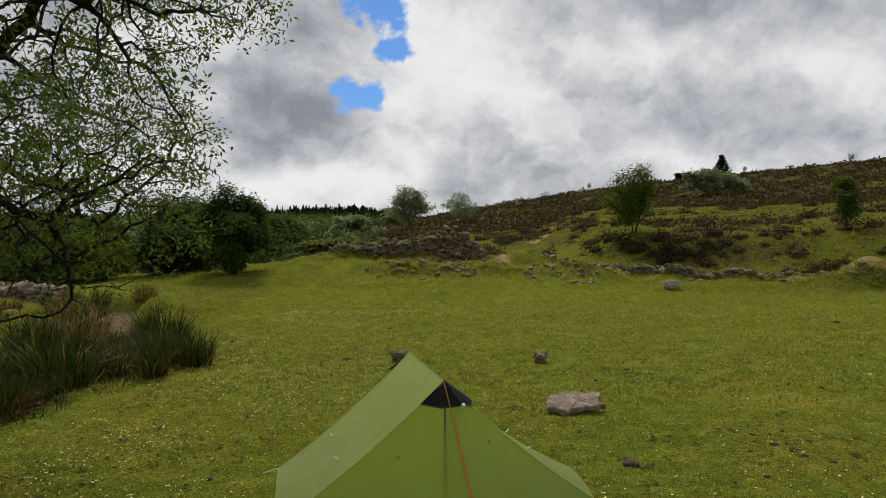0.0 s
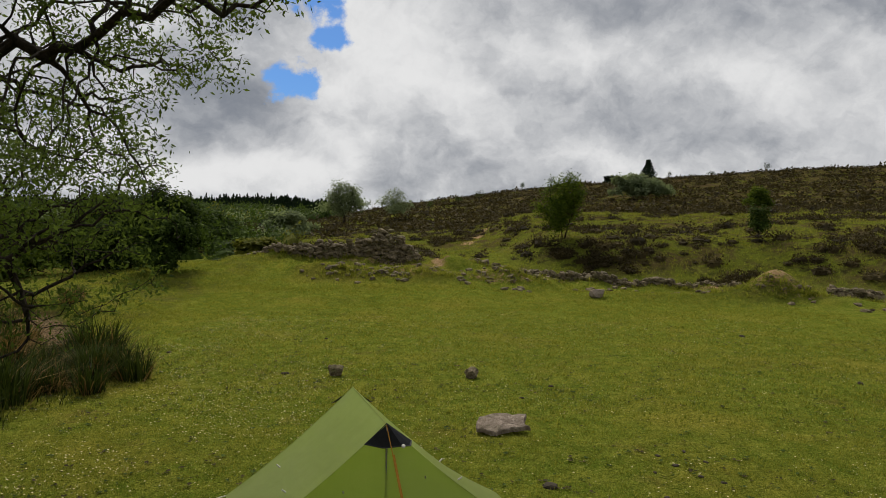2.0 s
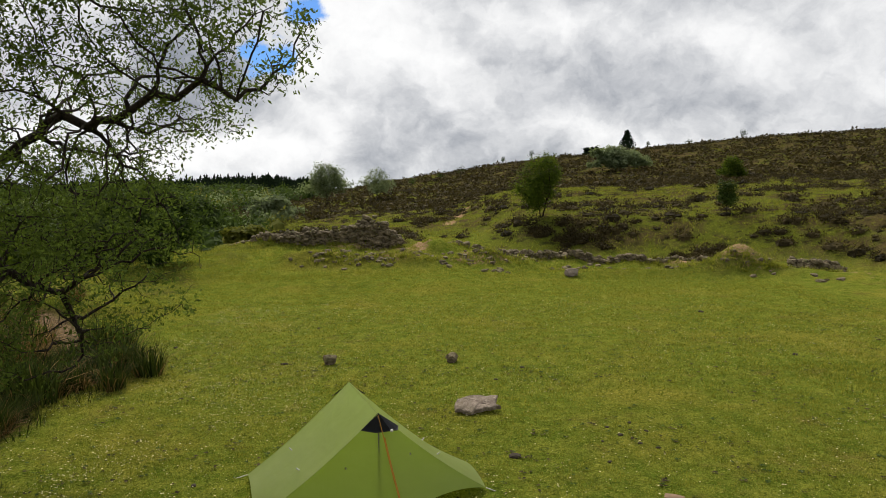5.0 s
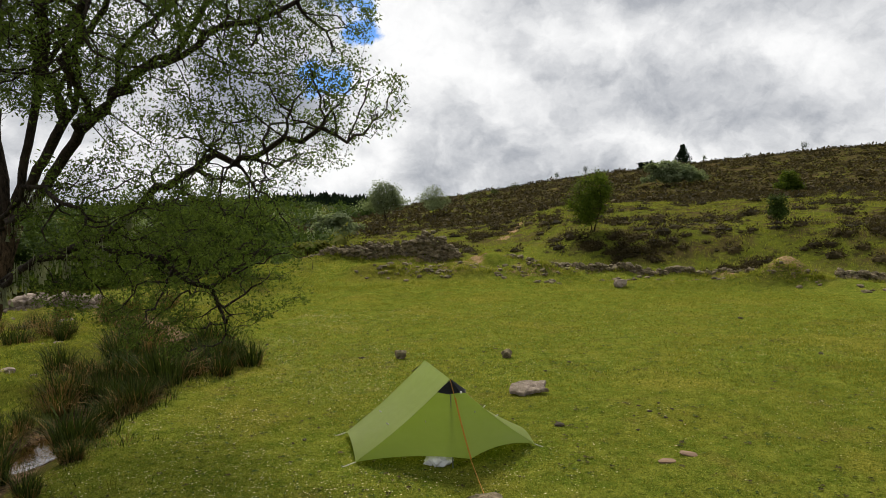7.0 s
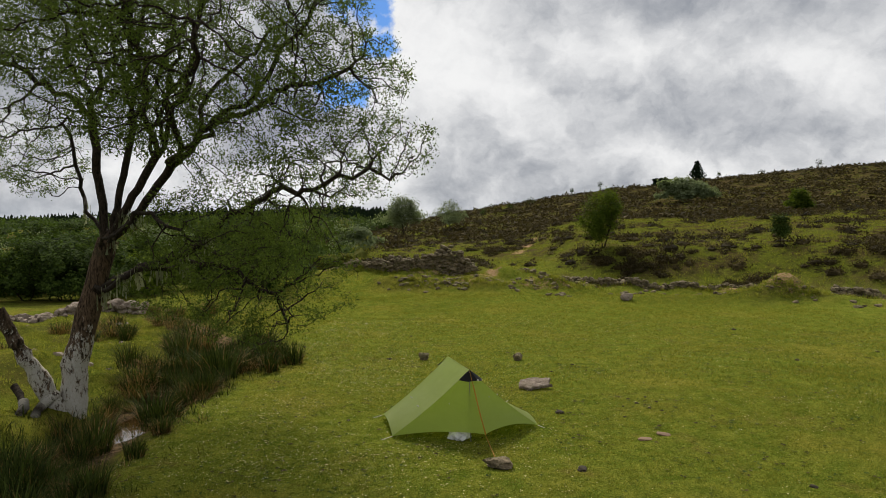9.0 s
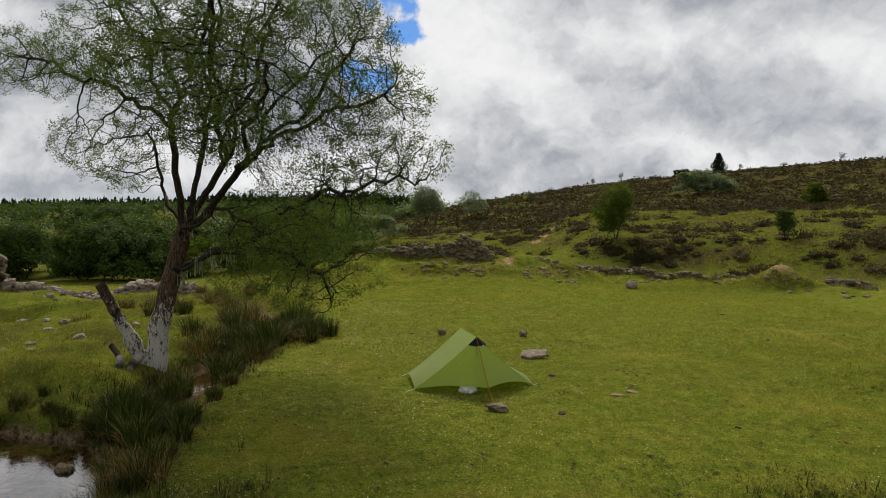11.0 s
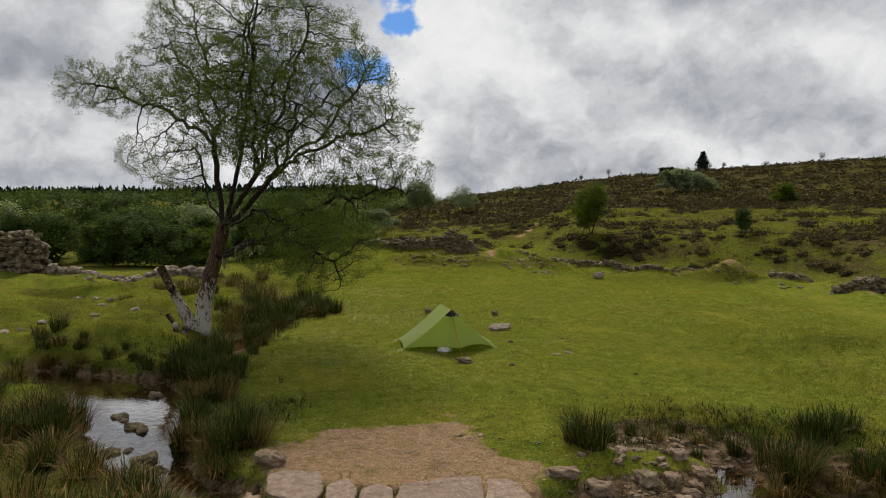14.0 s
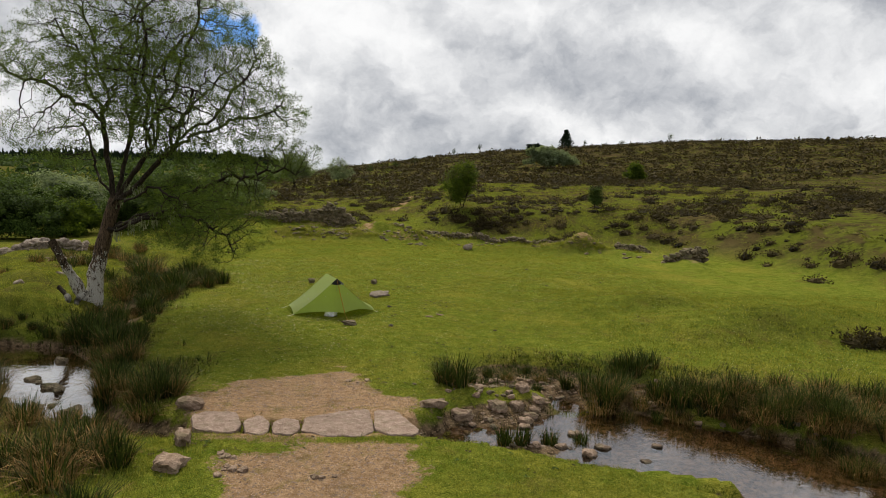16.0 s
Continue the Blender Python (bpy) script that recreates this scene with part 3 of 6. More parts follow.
ground = part("ground", mesh_of("ground", np.stack([gx, gy, gz], -1).reshape(-1, 3), quads, GROUND, True, {"bare": bare.ravel(), "moor": moor.ravel(), "wet": wet.ravel()}))
tagged(ground, "short cropped green turf rising to heather moorland", "ground", kind="structure")

wx, wy = np.meshgrid(np.linspace(-20, 20, 41), np.linspace(-15, 9, 25))
wi = np.arange(wx.size).reshape(wx.shape)
water = part("water", mesh_of("water", np.stack([wx, wy, np.full(wx.shape, LEVEL)], -1).reshape(-1, 3), np.stack([wi[:-1, :-1], wi[:-1, 1:], wi[1:, 1:], wi[1:, :-1]], -1).reshape(-1, 4), WATER))
tagged(water, "shallow clear brown brook reflecting grey clouds", "water", kind="structure")

# ---- tent ----


def panel(top_a, top_b, low_a, low_b, sag=0.07, belly=0.03, n=14):
    """A cloth panel between a top edge and a bottom edge that sags upwards in its middle."""
    v, f = [], []
    ta, tb, la, lb = map(Vector, (top_a, top_b, low_a, low_b))
    normal = (lb - la).cross(ta - la).normalized()
    for j in range(n + 1):
        q = j / n
        for i in range(n + 1):
            p = i / n
            low = la.lerp(lb, p) + Vector((0, 0, sag * 4 * p * (1 - p)))
            at = ta.lerp(tb, p).lerp(low, q)
            at.z -= 0.05 * math.sin(math.pi * q)
            v.append(at - normal * belly * math.sin(math.pi * q) * math.sin(math.pi * p) ** 0.7)
    for j in range(n):
        for i in range(n):
            a = j * (n + 1) + i
            f.append((a, a + 1, a + n + 2, a + n + 1))
    return mesh_of("cloth", v, f, TENT, True)


def tube(points, radii, sides=6):
    """Vertices and quads of a tube along points."""
    pts = [Vector(p) for p in points]
    v, f = [], []
    for i, p in enumerate(pts):
        d = (pts[min(i + 1, len(pts) - 1)] - pts[max(i - 1, 0)]).normalized()
        a = d.orthogonal().normalized()
        b = d.cross(a)
        r = radii[i] if isinstance(radii, (list, tuple)) else radii
        for k in range(sides):
            t = 2 * math.pi * k / sides
            v.append(p + (a * math.cos(t) + b * math.sin(t)) * r)
    for i in range(len(pts) - 1):
        for k in range(sides):
            f.append((i * sides + k, i * sides + (k + 1) % sides, (i + 1) * sides + (k + 1) % sides, (i + 1) * sides + k))
    return v, f


def cord(name, points, radius, mat, parent, label=""):
    v, f = tube(points, radius, 5)
    return part(name, mesh_of(name, v, f, mat, True), None, parent, label)


def build_tent():
    t = empty("tent", "olive green nylon trekking-pole tent pitched on the turf", "tent")
    A, B = Vector((0.0, 4.95, 1.22)), Vector((-0.44, 6.36, 1.19))
    FL, L = Vector((-1.33, 5.05, 0.05)), Vector((-1.68, 6.22, 0.09))
    FR = Vector((1.20, 5.68, 0.09))
    BR = Vector((0.90, 6.55, 0.07))
    F, K = Vector((0.26, 4.86, 0.16)), Vector((-0.66, 6.95, 0.16))
    part("door_panel", panel(A, A + Vector((0.01, 0, 0)), FL, F, 0.06, 0.02), None, t)
    part("door_panel", panel(A, A + Vector((0.01, 0, 0)), F, FR, 0.09, 0.02), None, t)
    part("end_panel", panel(B, A, L, FL, 0.12, 0.05), None, t)
    part("end_panel", panel(A, B, FR, BR, 0.12, 0.05), None, t)
    part("back_panel", panel(B, B + Vector((0.01, 0, 0)), BR, K, 0.10, 0.02), None, t)
    part("back_panel", panel(B, B + Vector((0.01, 0, 0)), K, L, 0.10, 0.02), None, t)
    # black hoods over both door tops
    for top, out, a, b in ((A, F - A, FL - A, FR - A), (B, K - B, BR - B, L - B)):
        o = Vector((out.x, out.y, 0)).normalized()
        lift = o * 0.035 + Vector((0, 0, 0.012))
        p0 = top + Vector((0, 0, 0.012 if top is A else -0.03)) + (o * 0.0 if top is A else o * 0.03)
        rim = [top + a.normalized() * 0.27 + lift * 0.7, top + a.normalized() * 0.16 + out.normalized() * 0.13 + lift * 1.9 , top + out.normalized() * 0.20 + lift * 2.6,
               top + b.normalized() * 0.16 + out.normalized() * 0.13 + lift * 1.9, top + b.normalized() * 0.27 + lift * 0.7]
        rim[1].z += 0.02
        rim[3].z += 0.02
        bm = bmesh.new()
        vs = [bm.verts.new(p) for p in (p0, *rim)]
        for i in range(1, 5):
            bm.faces.new((vs[0], vs[i], vs[i + 1]))
        bmesh.ops.solidify(bm, geom=bm.faces[:], thickness=0.006)
        hood = part("door_hood", bm, BLACK, t, "black hood over the door")
        cord("hood_edge", rim, 0.006, BLACK, hood)
        bm = bmesh.new()
        bmesh.ops.create_uvsphere(bm, u_segments=8, v_segments=6, radius=0.017, matrix=Matrix.Translation(rim[2] + o * 0.01))
        part("toggle", bm, CORD, hood, "pale cord toggle")
        foot = Vector((top.x, top.y, 0)) + o * 0.02
        cord("pole", [foot, top - Vector((0, 0, 0.02))], 0.009, METAL, t, "grey metal trekking pole")
    # orange zip tape down the front door, and the guy to the stone
    n = 10
    strap = [A.lerp(F, i / n) + Vector((0.01, -0.016, 0.002 - 0.05 * math.sin(math.pi * i / n))) for i in range(2, n + 1)]
    side_way = (FR - FL).normalized() * 0.011
    v = [p + side_way * k for p in strap for k in (-1, 1)]
    f = [(2 * i, 2 * i + 1, 2 * i + 3, 2 * i + 2) for i in range(len(strap) - 1)]
    part("zip_tape", mesh_of("zip_tape", v, f, ORANGE), None, t, "orange door zip tape")
    peg = Vector((0.44, 3.80, 0.06))
    cord("guy_line", [F, F.lerp(peg, 0.5) - Vector((0, 0, 0.006)), peg], 0.006, ORANGE, t, "orange guy line")
    cord("guy_line", [A + Vector((0, -0.03, 0)), F + Vector((0, -0.06, 0.02)), peg], 0.004, ORANGE, t, "orange guy line")
    mid = (A + B) / 2
    for c in (FL, L, FR, BR, K):
        o = Vector((c.x - mid.x, c.y - mid.y, 0)).normalized()
        end = c + o * 0.20
        end.z = 0.01
        loop = cord("peg_loop", [c, end], 0.006, CORD, t, "pale cord peg loop")
        cord("peg", [end + Vector((0, 0, 0.03)), end - Vector((0, 0, 0.08)) - o * 0.02], 0.006, METAL, loop)
    for a, b, q, r in ((A, B, FL, L), (A, B, FR, BR)):
        for p in (0.25, 0.72):
            at = a.lerp(b, p).lerp(q.lerp(r, p), 0.60) - Vector((0, 0, 0.03))
            out = Vector((at.x - mid.x, at.y - mid.y, 0.6)).normalized()
            cord("tie_out", [at, at + out * 0.045], 0.008, CORD, t, "pale tie-out tab")
    at = A.lerp(FL.lerp(F, 0.42), 0.52)
    cord("tie_out", [at, at + Vector((0, -0.045, 0.03))], 0.008, CORD, t, "pale tie-out tab")
    at = A.lerp(F.lerp(FR, 0.5), 0.45)
    cord("tie_out", [at, at + Vector((0, -0.045, 0.03))], 0.008, CORD, t, "pale tie-out tab")
    # seam tapes along the ridges of the fly
    for a, b in ((A, FL), (A, B), (B, L), (A, FR)):
        cord("seam", [a.lerp(b, i / 8) - Vector((0, 0, (0.05 if b.z < 0.5 else 0.0) * math.sin(math.pi * i / 8))) for i in range(9)], 0.004, TENT, t)
    return t


build_tent()


def lumpy(seed, sx, sy, sz, rough=0.3, cuts=2, box=0.5):
    """A stone: a sphere pressed towards a block and broken by noise."""
    bm = bmesh.new()
    bmesh.ops.create_icosphere(bm, subdivisions=cuts, radius=1.0)
    o = Vector((seed * 7.31, seed * 3.17, seed * 1.93))
    for v in bm.verts:
        p = v.co.normalized()
        m = max(abs(p.x), abs(p.y), abs(p.z))
        p = p * (1 - box) + p / m * box
        p *= 1 + rough * noise.noise(p * 1.3 + o) + rough * 0.5 * noise.noise(p * 3.1 + o)
        v.co = Vector((p.x * sx, p.y * sy, p.z * sz))
    for f in bm.faces:
        f.smooth = False
    me = bpy.data.meshes.new("stone")
    bm.to_mesh(me)
    bm.free()
    return me


STONES = [lumpy(i, 1, 1, 1, 0.34, 2, 0.78) for i in range(9)]
for me in STONES:
    me.materials.append(GRANITE)
ROUND_STONES = [lumpy(i + 70, 1, 1, 1, 0.42, 3, 0.25) for i in range(3)]
for me in ROUND_STONES:
    me.materials.append(MOSSY)
BOULDERS = [lumpy(i + 85, 1, 1, 1, 0.40, 3, 0.5) for i in range(6)]
for me in BOULDERS:
    me.materials.append(BROOKSTONE)
DARK_STONES = [lumpy(i + 20, 1, 1, 1, 0.42, 1, 0.7) for i in range(9)]
for me in DARK_STONES:
    me.materials.append(MOSSY)


def stone(x, y, sx, sy, sz, turn=0, sink=0.3, pool=STONES, k=0, label="", group="", name="stone", z=None, tilt=0):
    ob = new(name, pool[k % len(pool)])
    ob.matrix_world = pose(x, y, (spot(x, y) if z is None else z) + sz * (1 - 2 * sink), tilt, tilt * 0.5, turn) @ Matrix.Diagonal((sx, sy, sz, 1))
    return tagged(ob, label or "rough grey granite stone lying on the turf", "stone", group)


# stones round the tent
stone(-1.45, 12.45, 0.13, 0.12, 0.12, 20, 0.12, ROUND_STONES, 0, "small upright lichened stone on the turf", "stones round the tent")
stone(1.17, 12.45, 0.14, 0.11, 0.11, 50, 0.12, ROUND_STONES, 1, "small upright lichened stone on the turf", "stones round the tent")
stone(0.48, 3.62, 0.21, 0.13, 0.085, -12, 0.15, ROUND_STONES, 2, "brown stone weighing down the tent's guy line", "stones round the tent")
stone(7.2, 27.3, 0.28, 0.2, 0.2, 10, 0.2, STONES, 4, "pale boulder at the foot of the ruined bank")

# white bag under the front edge
bm = bmesh.new()
bmesh.ops.create_icosphere(bm, subdivisions=3, radius=1.0)
for v in bm.verts:
    p = v.co
    k = 1 + 0.30 * noise.noise(p * 2.1) + 0.30 * noise.noise(p * 4.7 + Vector((3, 1, 2)))
    v.co = Vector((p.x * 0.19 * k, p.y * 0.13 * k, max(p.z, -0.75) * 0.13 * k))
for f in bm.faces:
    f.smooth = False
bag = part("carrier_bag", bm, WHITE)
bag.location = (-0.17, 5.08, 0.09)
tagged(bag, "crumpled white plastic bag under the tent's edge", "bag")

# ---- bridge ----


def slab(outline, top, thick, seed, worn_edge=3):
    """A worn granite slab: an uneven outline with rounded edges."""
    r = random.Random(seed)
    bm = bmesh.new()
    ring = []
    for (ax, ay), (bx, by) in zip(outline, outline[1:] + outline[:1]):
        k = max(2, int(math.hypot(bx - ax, by - ay) / 0.07))
        ring += [Vector((ax + (bx - ax) * i / k + r.uniform(-0.02, 0.02), ay + (by - ay) * i / k + r.uniform(-0.02, 0.02), 0)) for i in range(k)]
    for _ in range(worn_edge):
        ring = [(ring[i - 1] + ring[i] * 2 + ring[(i + 1) % len(ring)]) / 4 for i in range(len(ring))]
    mid = sum(ring, Vector()) / len(ring)
    ring = [p + (p - mid).normalized() * 0.028 for p in ring]
    rows = []
    for inset, z in ((0.02, -thick), (0.0, -0.06), (0.004, -0.018), (0.018, -0.004), (0.08, 0.0), (0.20, 0.004)):
        rows.append([bm.verts.new((p + (mid - p).normalized() * inset) + Vector((0, 0, top + z + r.uniform(-0.008, 0.008)))) for p in ring])
    for a, b in zip(rows, rows[1:]):
        for i in range(len(ring)):
            bm.faces.new((a[i], a[(i + 1) % len(ring)], b[(i + 1) % len(ring)], b[i]))
    bm.faces.new(rows[-1])
    bm.faces.new(rows[0][::-1])
    bmesh.ops.recalc_face_normals(bm, faces=bm.faces[:])
    return bm


bridge = empty("clapper_bridge", "low stone bridge of five worn granite slabs over the brook", "bridge", at=(0, -4.4, 0))
SLABS = ([(-2.03, -4.27), (-1.85, -4.05), (-1.30, -4.08), (-1.10, -4.72), (-1.14, -5.08), (-1.42, -5.06), (-1.84, -4.85)],
         [(-1.07, -4.45), (-0.84, -4.20), (-0.64, -4.58), (-0.58, -5.02), (-0.72, -5.18), (-0.96, -5.04)],
         [(-0.55, -4.62), (-0.40, -4.36), (-0.14, -4.50), (-0.07, -4.92), (-0.20, -5.22), (-0.48, -5.12)],
         [(0.00, -4.34), (0.68, -3.95), (1.10, -3.90), (1.18, -5.06), (0.97, -5.24), (0.40, -5.20), (-0.03, -4.98)],
         [(1.22, -3.98), (1.60, -3.98), (1.98, -5.02), (1.88, -5.22), (1.43, -5.18), (1.24, -4.90)])
for i, outline in enumerate(SLABS):
    part("slab", slab([(x, y + 4.4) for x, y in outline], 0.032 - 0.01 * (i % 2), 0.16, i, 1), SLABSTONE, bridge)

bm = slab([(-0.34, -0.10), (-0.26, 0.16), (0.02, 0.22), (0.20, 0.15), (0.37, 0.17), (0.30, -0.06), (0.34, -0.15), (0.06, -0.13), (-0.10, -0.20)], 0.10, 0.07, 77, 0)
flat_stone = part("flat_stone", bm, GRANITE)
flat_stone.matrix_world = pose(1.36, 8.75, spot(1.36, 8.75) + 0.05, 17, -4, 4)
tagged(flat_stone, "flat pale granite slab lying on the turf beside the tent", "stone", "stones round the tent")

# ---- trees ----


def grow(points, start, step=0.22, reach=1.6, kill=0.33, rounds=140, droop=0.0, seed=1):
    """Branches that grow towards points: nodes, parents."""
    r = np.random.default_rng(seed)
    nodes, parents = [np.array(p, float) for p, _ in start], [q for _, q in start]
    pts = np.array(points, float)
    near, dist = np.zeros(len(pts), int), np.full(len(pts), 1e9)

    def update(first):
        new_nodes = np.array(nodes[first:])
        d = np.linalg.norm(pts[:, None] - new_nodes[None], axis=2)
        k = d.argmin(1)
        best = d[np.arange(len(pts)), k]
        better = best < dist
        near[better], dist[better] = k[better] + first, best[better]

    update(0)
    for _ in range(rounds):
        alive = (dist > kill) & (dist < reach)
        if not alive.any():
            break
        first = len(nodes)
        who = near[alive]
        vec = (pts[alive] - np.array(nodes)[who]) / dist[alive][:, None]
        for k in np.unique(who):
            d = vec[who == k].sum(0)
            d = d / (np.linalg.norm(d) + 1e-6) + r.normal(0, 0.28, 3)
            d[2] -= droop
            d /= np.linalg.norm(d) + 1e-6
            nodes.append(nodes[k] + d * step)
            parents.append(k)
        if len(nodes) > 24000:
            break
        update(first)
    return np.array(nodes), np.array(parents)


def girths(parents, tip=0.004, power=2.3):
    n = len(parents)
    load = np.zeros(n)
    count = np.bincount(parents[parents >= 0], minlength=n)
    load[count == 0] = tip ** power
    for i in range(n - 1, -1, -1):
        if parents[i] >= 0:
            load[parents[i]] += load[i]
    return load ** (1 / power), count


def limbs_mesh(name, nodes, parents, rad, keep, mat, sides=5):
    """Tubes from each kept node to its parent."""
    ids = np.nonzero(keep & (parents >= 0))[0]
    a, b = nodes[parents[ids]], nodes[ids]
    d = b - a
    d = d / (np.linalg.norm(d, axis=1, keepdims=True) + 1e-9)
    u = np.cross(d, np.where(np.abs(d[:, 2:3]) < 0.9, [[0, 0, 1.0]], [[1.0, 0, 0]]))
    u /= np.linalg.norm(u, axis=1, keepdims=True)
    v = np.cross(d, u)
    ra, rb = np.minimum(rad[parents[ids]], rad[ids] * 1.6), rad[ids]
    t = np.arange(sides) * 2 * np.pi / sides
    ring = u[:, None] * np.cos(t)[None, :, None] + v[:, None] * np.sin(t)[None, :, None]
    lo, hi = (a - d * ra[:, None] * 0.3)[:, None] + ring * ra[:, None, None], (b + d * rb[:, None] * 0.3)[:, None] + ring * rb[:, None, None]
    verts = np.concatenate([lo, hi], 1).reshape(-1, 3)
    base = (np.arange(len(ids)) * 2 * sides)[:, None]
    k = np.arange(sides)
    quad = np.stack([k, (k + 1) % sides, (k + 1) % sides + sides, k + sides], -1)
    faces = (base[:, :, None] + quad[None]).reshape(-1, 4)
    g = np.concatenate([np.repeat(ra[:, None], sides, 1), np.repeat(rb[:, None], sides, 1)], 1).ravel()
    return mesh_of(name, verts, faces, mat, True, {"girth": g})


def leaves_mesh(name, at, size, mat, long=2.2, droop=0.2, seed=3, spread=0.1, lift=0.0, out=None):
    """Pointed leaves round places; with out, they turn their faces that way and to the sky."""
    r = np.random.default_rng(seed)
    n = len(at)
    c = at + r.normal(0, spread, (n, 3))
    d = r.normal(0, 1, (n, 3))
    d[:, 2] -= droop * 2 - lift
    d /= np.linalg.norm(d, axis=1, keepdims=True)
    u = np.cross(d, r.normal(0, 1, (n, 3)))
    if out is not None:
        face = out * 0.8 + r.normal(0, 0.42, (n, 3)) + [0, 0, 0.55]
        d = np.cross(face, r.normal(0, 1, (n, 3)))
        d /= np.linalg.norm(d, axis=1, keepdims=True) + 1e-9
        u = np.cross(face, d)
    u /= np.linalg.norm(u, axis=1, keepdims=True) + 1e-9
    s = size * r.uniform(0.6, 1.35, (n, 1))
    fold = np.cross(d, u) * s * 0.12
    v = np.stack([c, c + d * s * long * 0.45 + u * s * 0.5 + fold, c + d * s * long, c + d * s * long * 0.45 - u * s * 0.5 + fold], 1).reshape(-1, 3)
    f = np.arange(4 * n).reshape(n, 4)
    return mesh_of(name, v, f, mat)


def blob_points(rows, n, seed, shell=0.55):
    """Points in a union of ellipsoids, denser towards their skins."""
    r = np.random.default_rng(seed)
    vol = np.array([rx * ry * rz for *_, rx, ry, rz in rows])
    out = []
    for (cx, cy, cz, rx, ry, rz), k in zip(rows, (vol ** 0.62 / (vol ** 0.62).sum() * n).astype(int)):
        d = r.normal(0, 1, (k, 3))
        d /= np.linalg.norm(d, axis=1, keepdims=True)
        q = (shell + (1 - shell) * r.random((k, 1))) ** 0.6 * np.where(r.random((k, 1)) < 0.75, 1, r.random((k, 1)))
        out.append(np.array([cx, cy, cz]) + d * q * np.array([rx, ry, rz]))
    return np.concatenate(out)


def chain(start, line, parent, step=0.22, wobble=0.03, seed=0, sway=0.0):
    """Adds nodes along a winding line to start; returns the last index."""
    r = np.random.default_rng(seed)
    turn = r.uniform(0, 6.28, 3)
    at = np.array(start[parent][0], float)
    for goal in line:
        goal = np.array(goal, float)
        n = max(1, int(np.linalg.norm(goal - at) / step))
        for i in range(1, n + 1):
            turn += r.uniform(0.5, 1.1, 3)
            p = at + (goal - at) * i / n + (r.normal(0, wobble, 3) + sway * np.sin(turn)) * (i < n)
            start.append((tuple(p), parent))
            parent = len(start) - 1
        at = goal
    return parent


def build_willow():
    t = empty("willow_tree", "leaning old willow with white lichened trunk and thin grey-green leaves", "tree", at=(0, 0, 0))
    base = (-7.86, 6.4, spot(-7.86, 6.4) - 0.15)
    st = [(base, -1)]
    low = chain(st, [(-7.78, 6.5, 1.2), (-7.57, 6.7, 2.35)], 0, seed=1, wobble=0.015)
    fork = chain(st, [(-7.31, 6.8, 3.37)], low, seed=2, wobble=0.015)
    left = chain(st, [(-7.55, 7.0, 4.4), (-7.80, 7.2, 5.95)], fork, seed=3, wobble=0.02)
    chain(st, [(-8.96, 7.5, 6.73), (-10.3, 7.8, 7.3), (-12.0, 7.9, 7.9)], left, seed=4, sway=0.09)
    chain(st, [(-7.71, 7.3, 6.99), (-8.0, 7.3, 7.81), (-8.4, 7.2, 9.4)], left, seed=5, sway=0.09)
    mid = chain(st, [(-7.10, 6.95, 4.51), (-6.85, 7.0, 5.65)], fork, seed=6, wobble=0.02)
    chain(st, [(-6.70, 7.0, 7.12), (-6.46, 6.9, 8.25), (-6.3, 6.8, 10.4)], mid, seed=7, sway=0.09)
    chain(st, [(-7.1, 7.4, 7.0), (-7.3, 7.9, 8.6)], mid, seed=8, sway=0.09)
    mid2 = chain(st, [(-6.95, 6.7, 3.9), (-6.15, 6.5, 5.02)], fork, seed=9, wobble=0.02)
    chain(st, [(-5.60, 6.4, 6.43), (-5.26, 6.3, 7.29), (-4.92, 6.3, 8.04), (-4.5, 6.2, 9.7)], mid2, seed=10, sway=0.09)
    chain(st, [(-5.9, 5.6, 6.3), (-5.8, 5.0, 7.5), (-5.7, 4.6, 9.0)], mid2, seed=11, sway=0.09)
    right = chain(st, [(-6.7, 6.5, 3.7), (-5.6, 6.0, 4.80)], fork, seed=12, wobble=0.02)
    chain(st, [(-4.23, 5.5, 5.64), (-3.22, 5.2, 6.01), (-1.99, 5.0, 6.33)], right, seed=13, sway=0.09)
    chain(st, [(-5.0, 6.2, 5.5), (-3.9, 6.1, 6.3), (-3.0, 6.0, 7.4)], right, seed=14, sway=0.09)
    chain(st, [(-5.0, 4.9, 5.3), (-4.4, 4.0, 6.0), (-3.8, 3.2, 6.6)], right, seed=15, sway=0.09)
    limb = chain(st, [(-7.0, 6.4, 2.6), (-6.32, 6.0, 2.85), (-5.22, 6.0, 3.21), (-4.40, 5.9, 3.95)], low, seed=16, wobble=0.02)
    chain(st, [(-3.53, 5.5, 4.28), (-3.02, 5.4, 4.22), (-2.2, 5.0, 4.53), (-1.28, 4.6, 4.40)], limb, seed=17, sway=0.09)
    chain(st, [(-6.3, 5.6, 2.75), (-5.2, 5.7, 3.05), (-4.4, 5.6, 2.9), (-3.5, 5.6, 2.45), (-3.3, 5.6, 1.75)], low, seed=18, sway=0.09)
    chain(st, [(-6.7, 6.9, 2.9), (-5.9, 7.5, 3.2), (-5.0, 7.9, 3.0), (-4.5, 8.1, 2.2)], low, seed=19, sway=0.09)
    chain(st, [(-7.6, 6.9, 3.8), (-8.1, 7.2, 4.5), (-8.4, 7.3, 6.0)], fork, seed=20, sway=0.09)
    chain(st, [(-6.6, 5.6, 3.4), (-5.6, 4.6, 3.9), (-4.6, 4.2, 3.6)], fork, seed=21, sway=0.09)
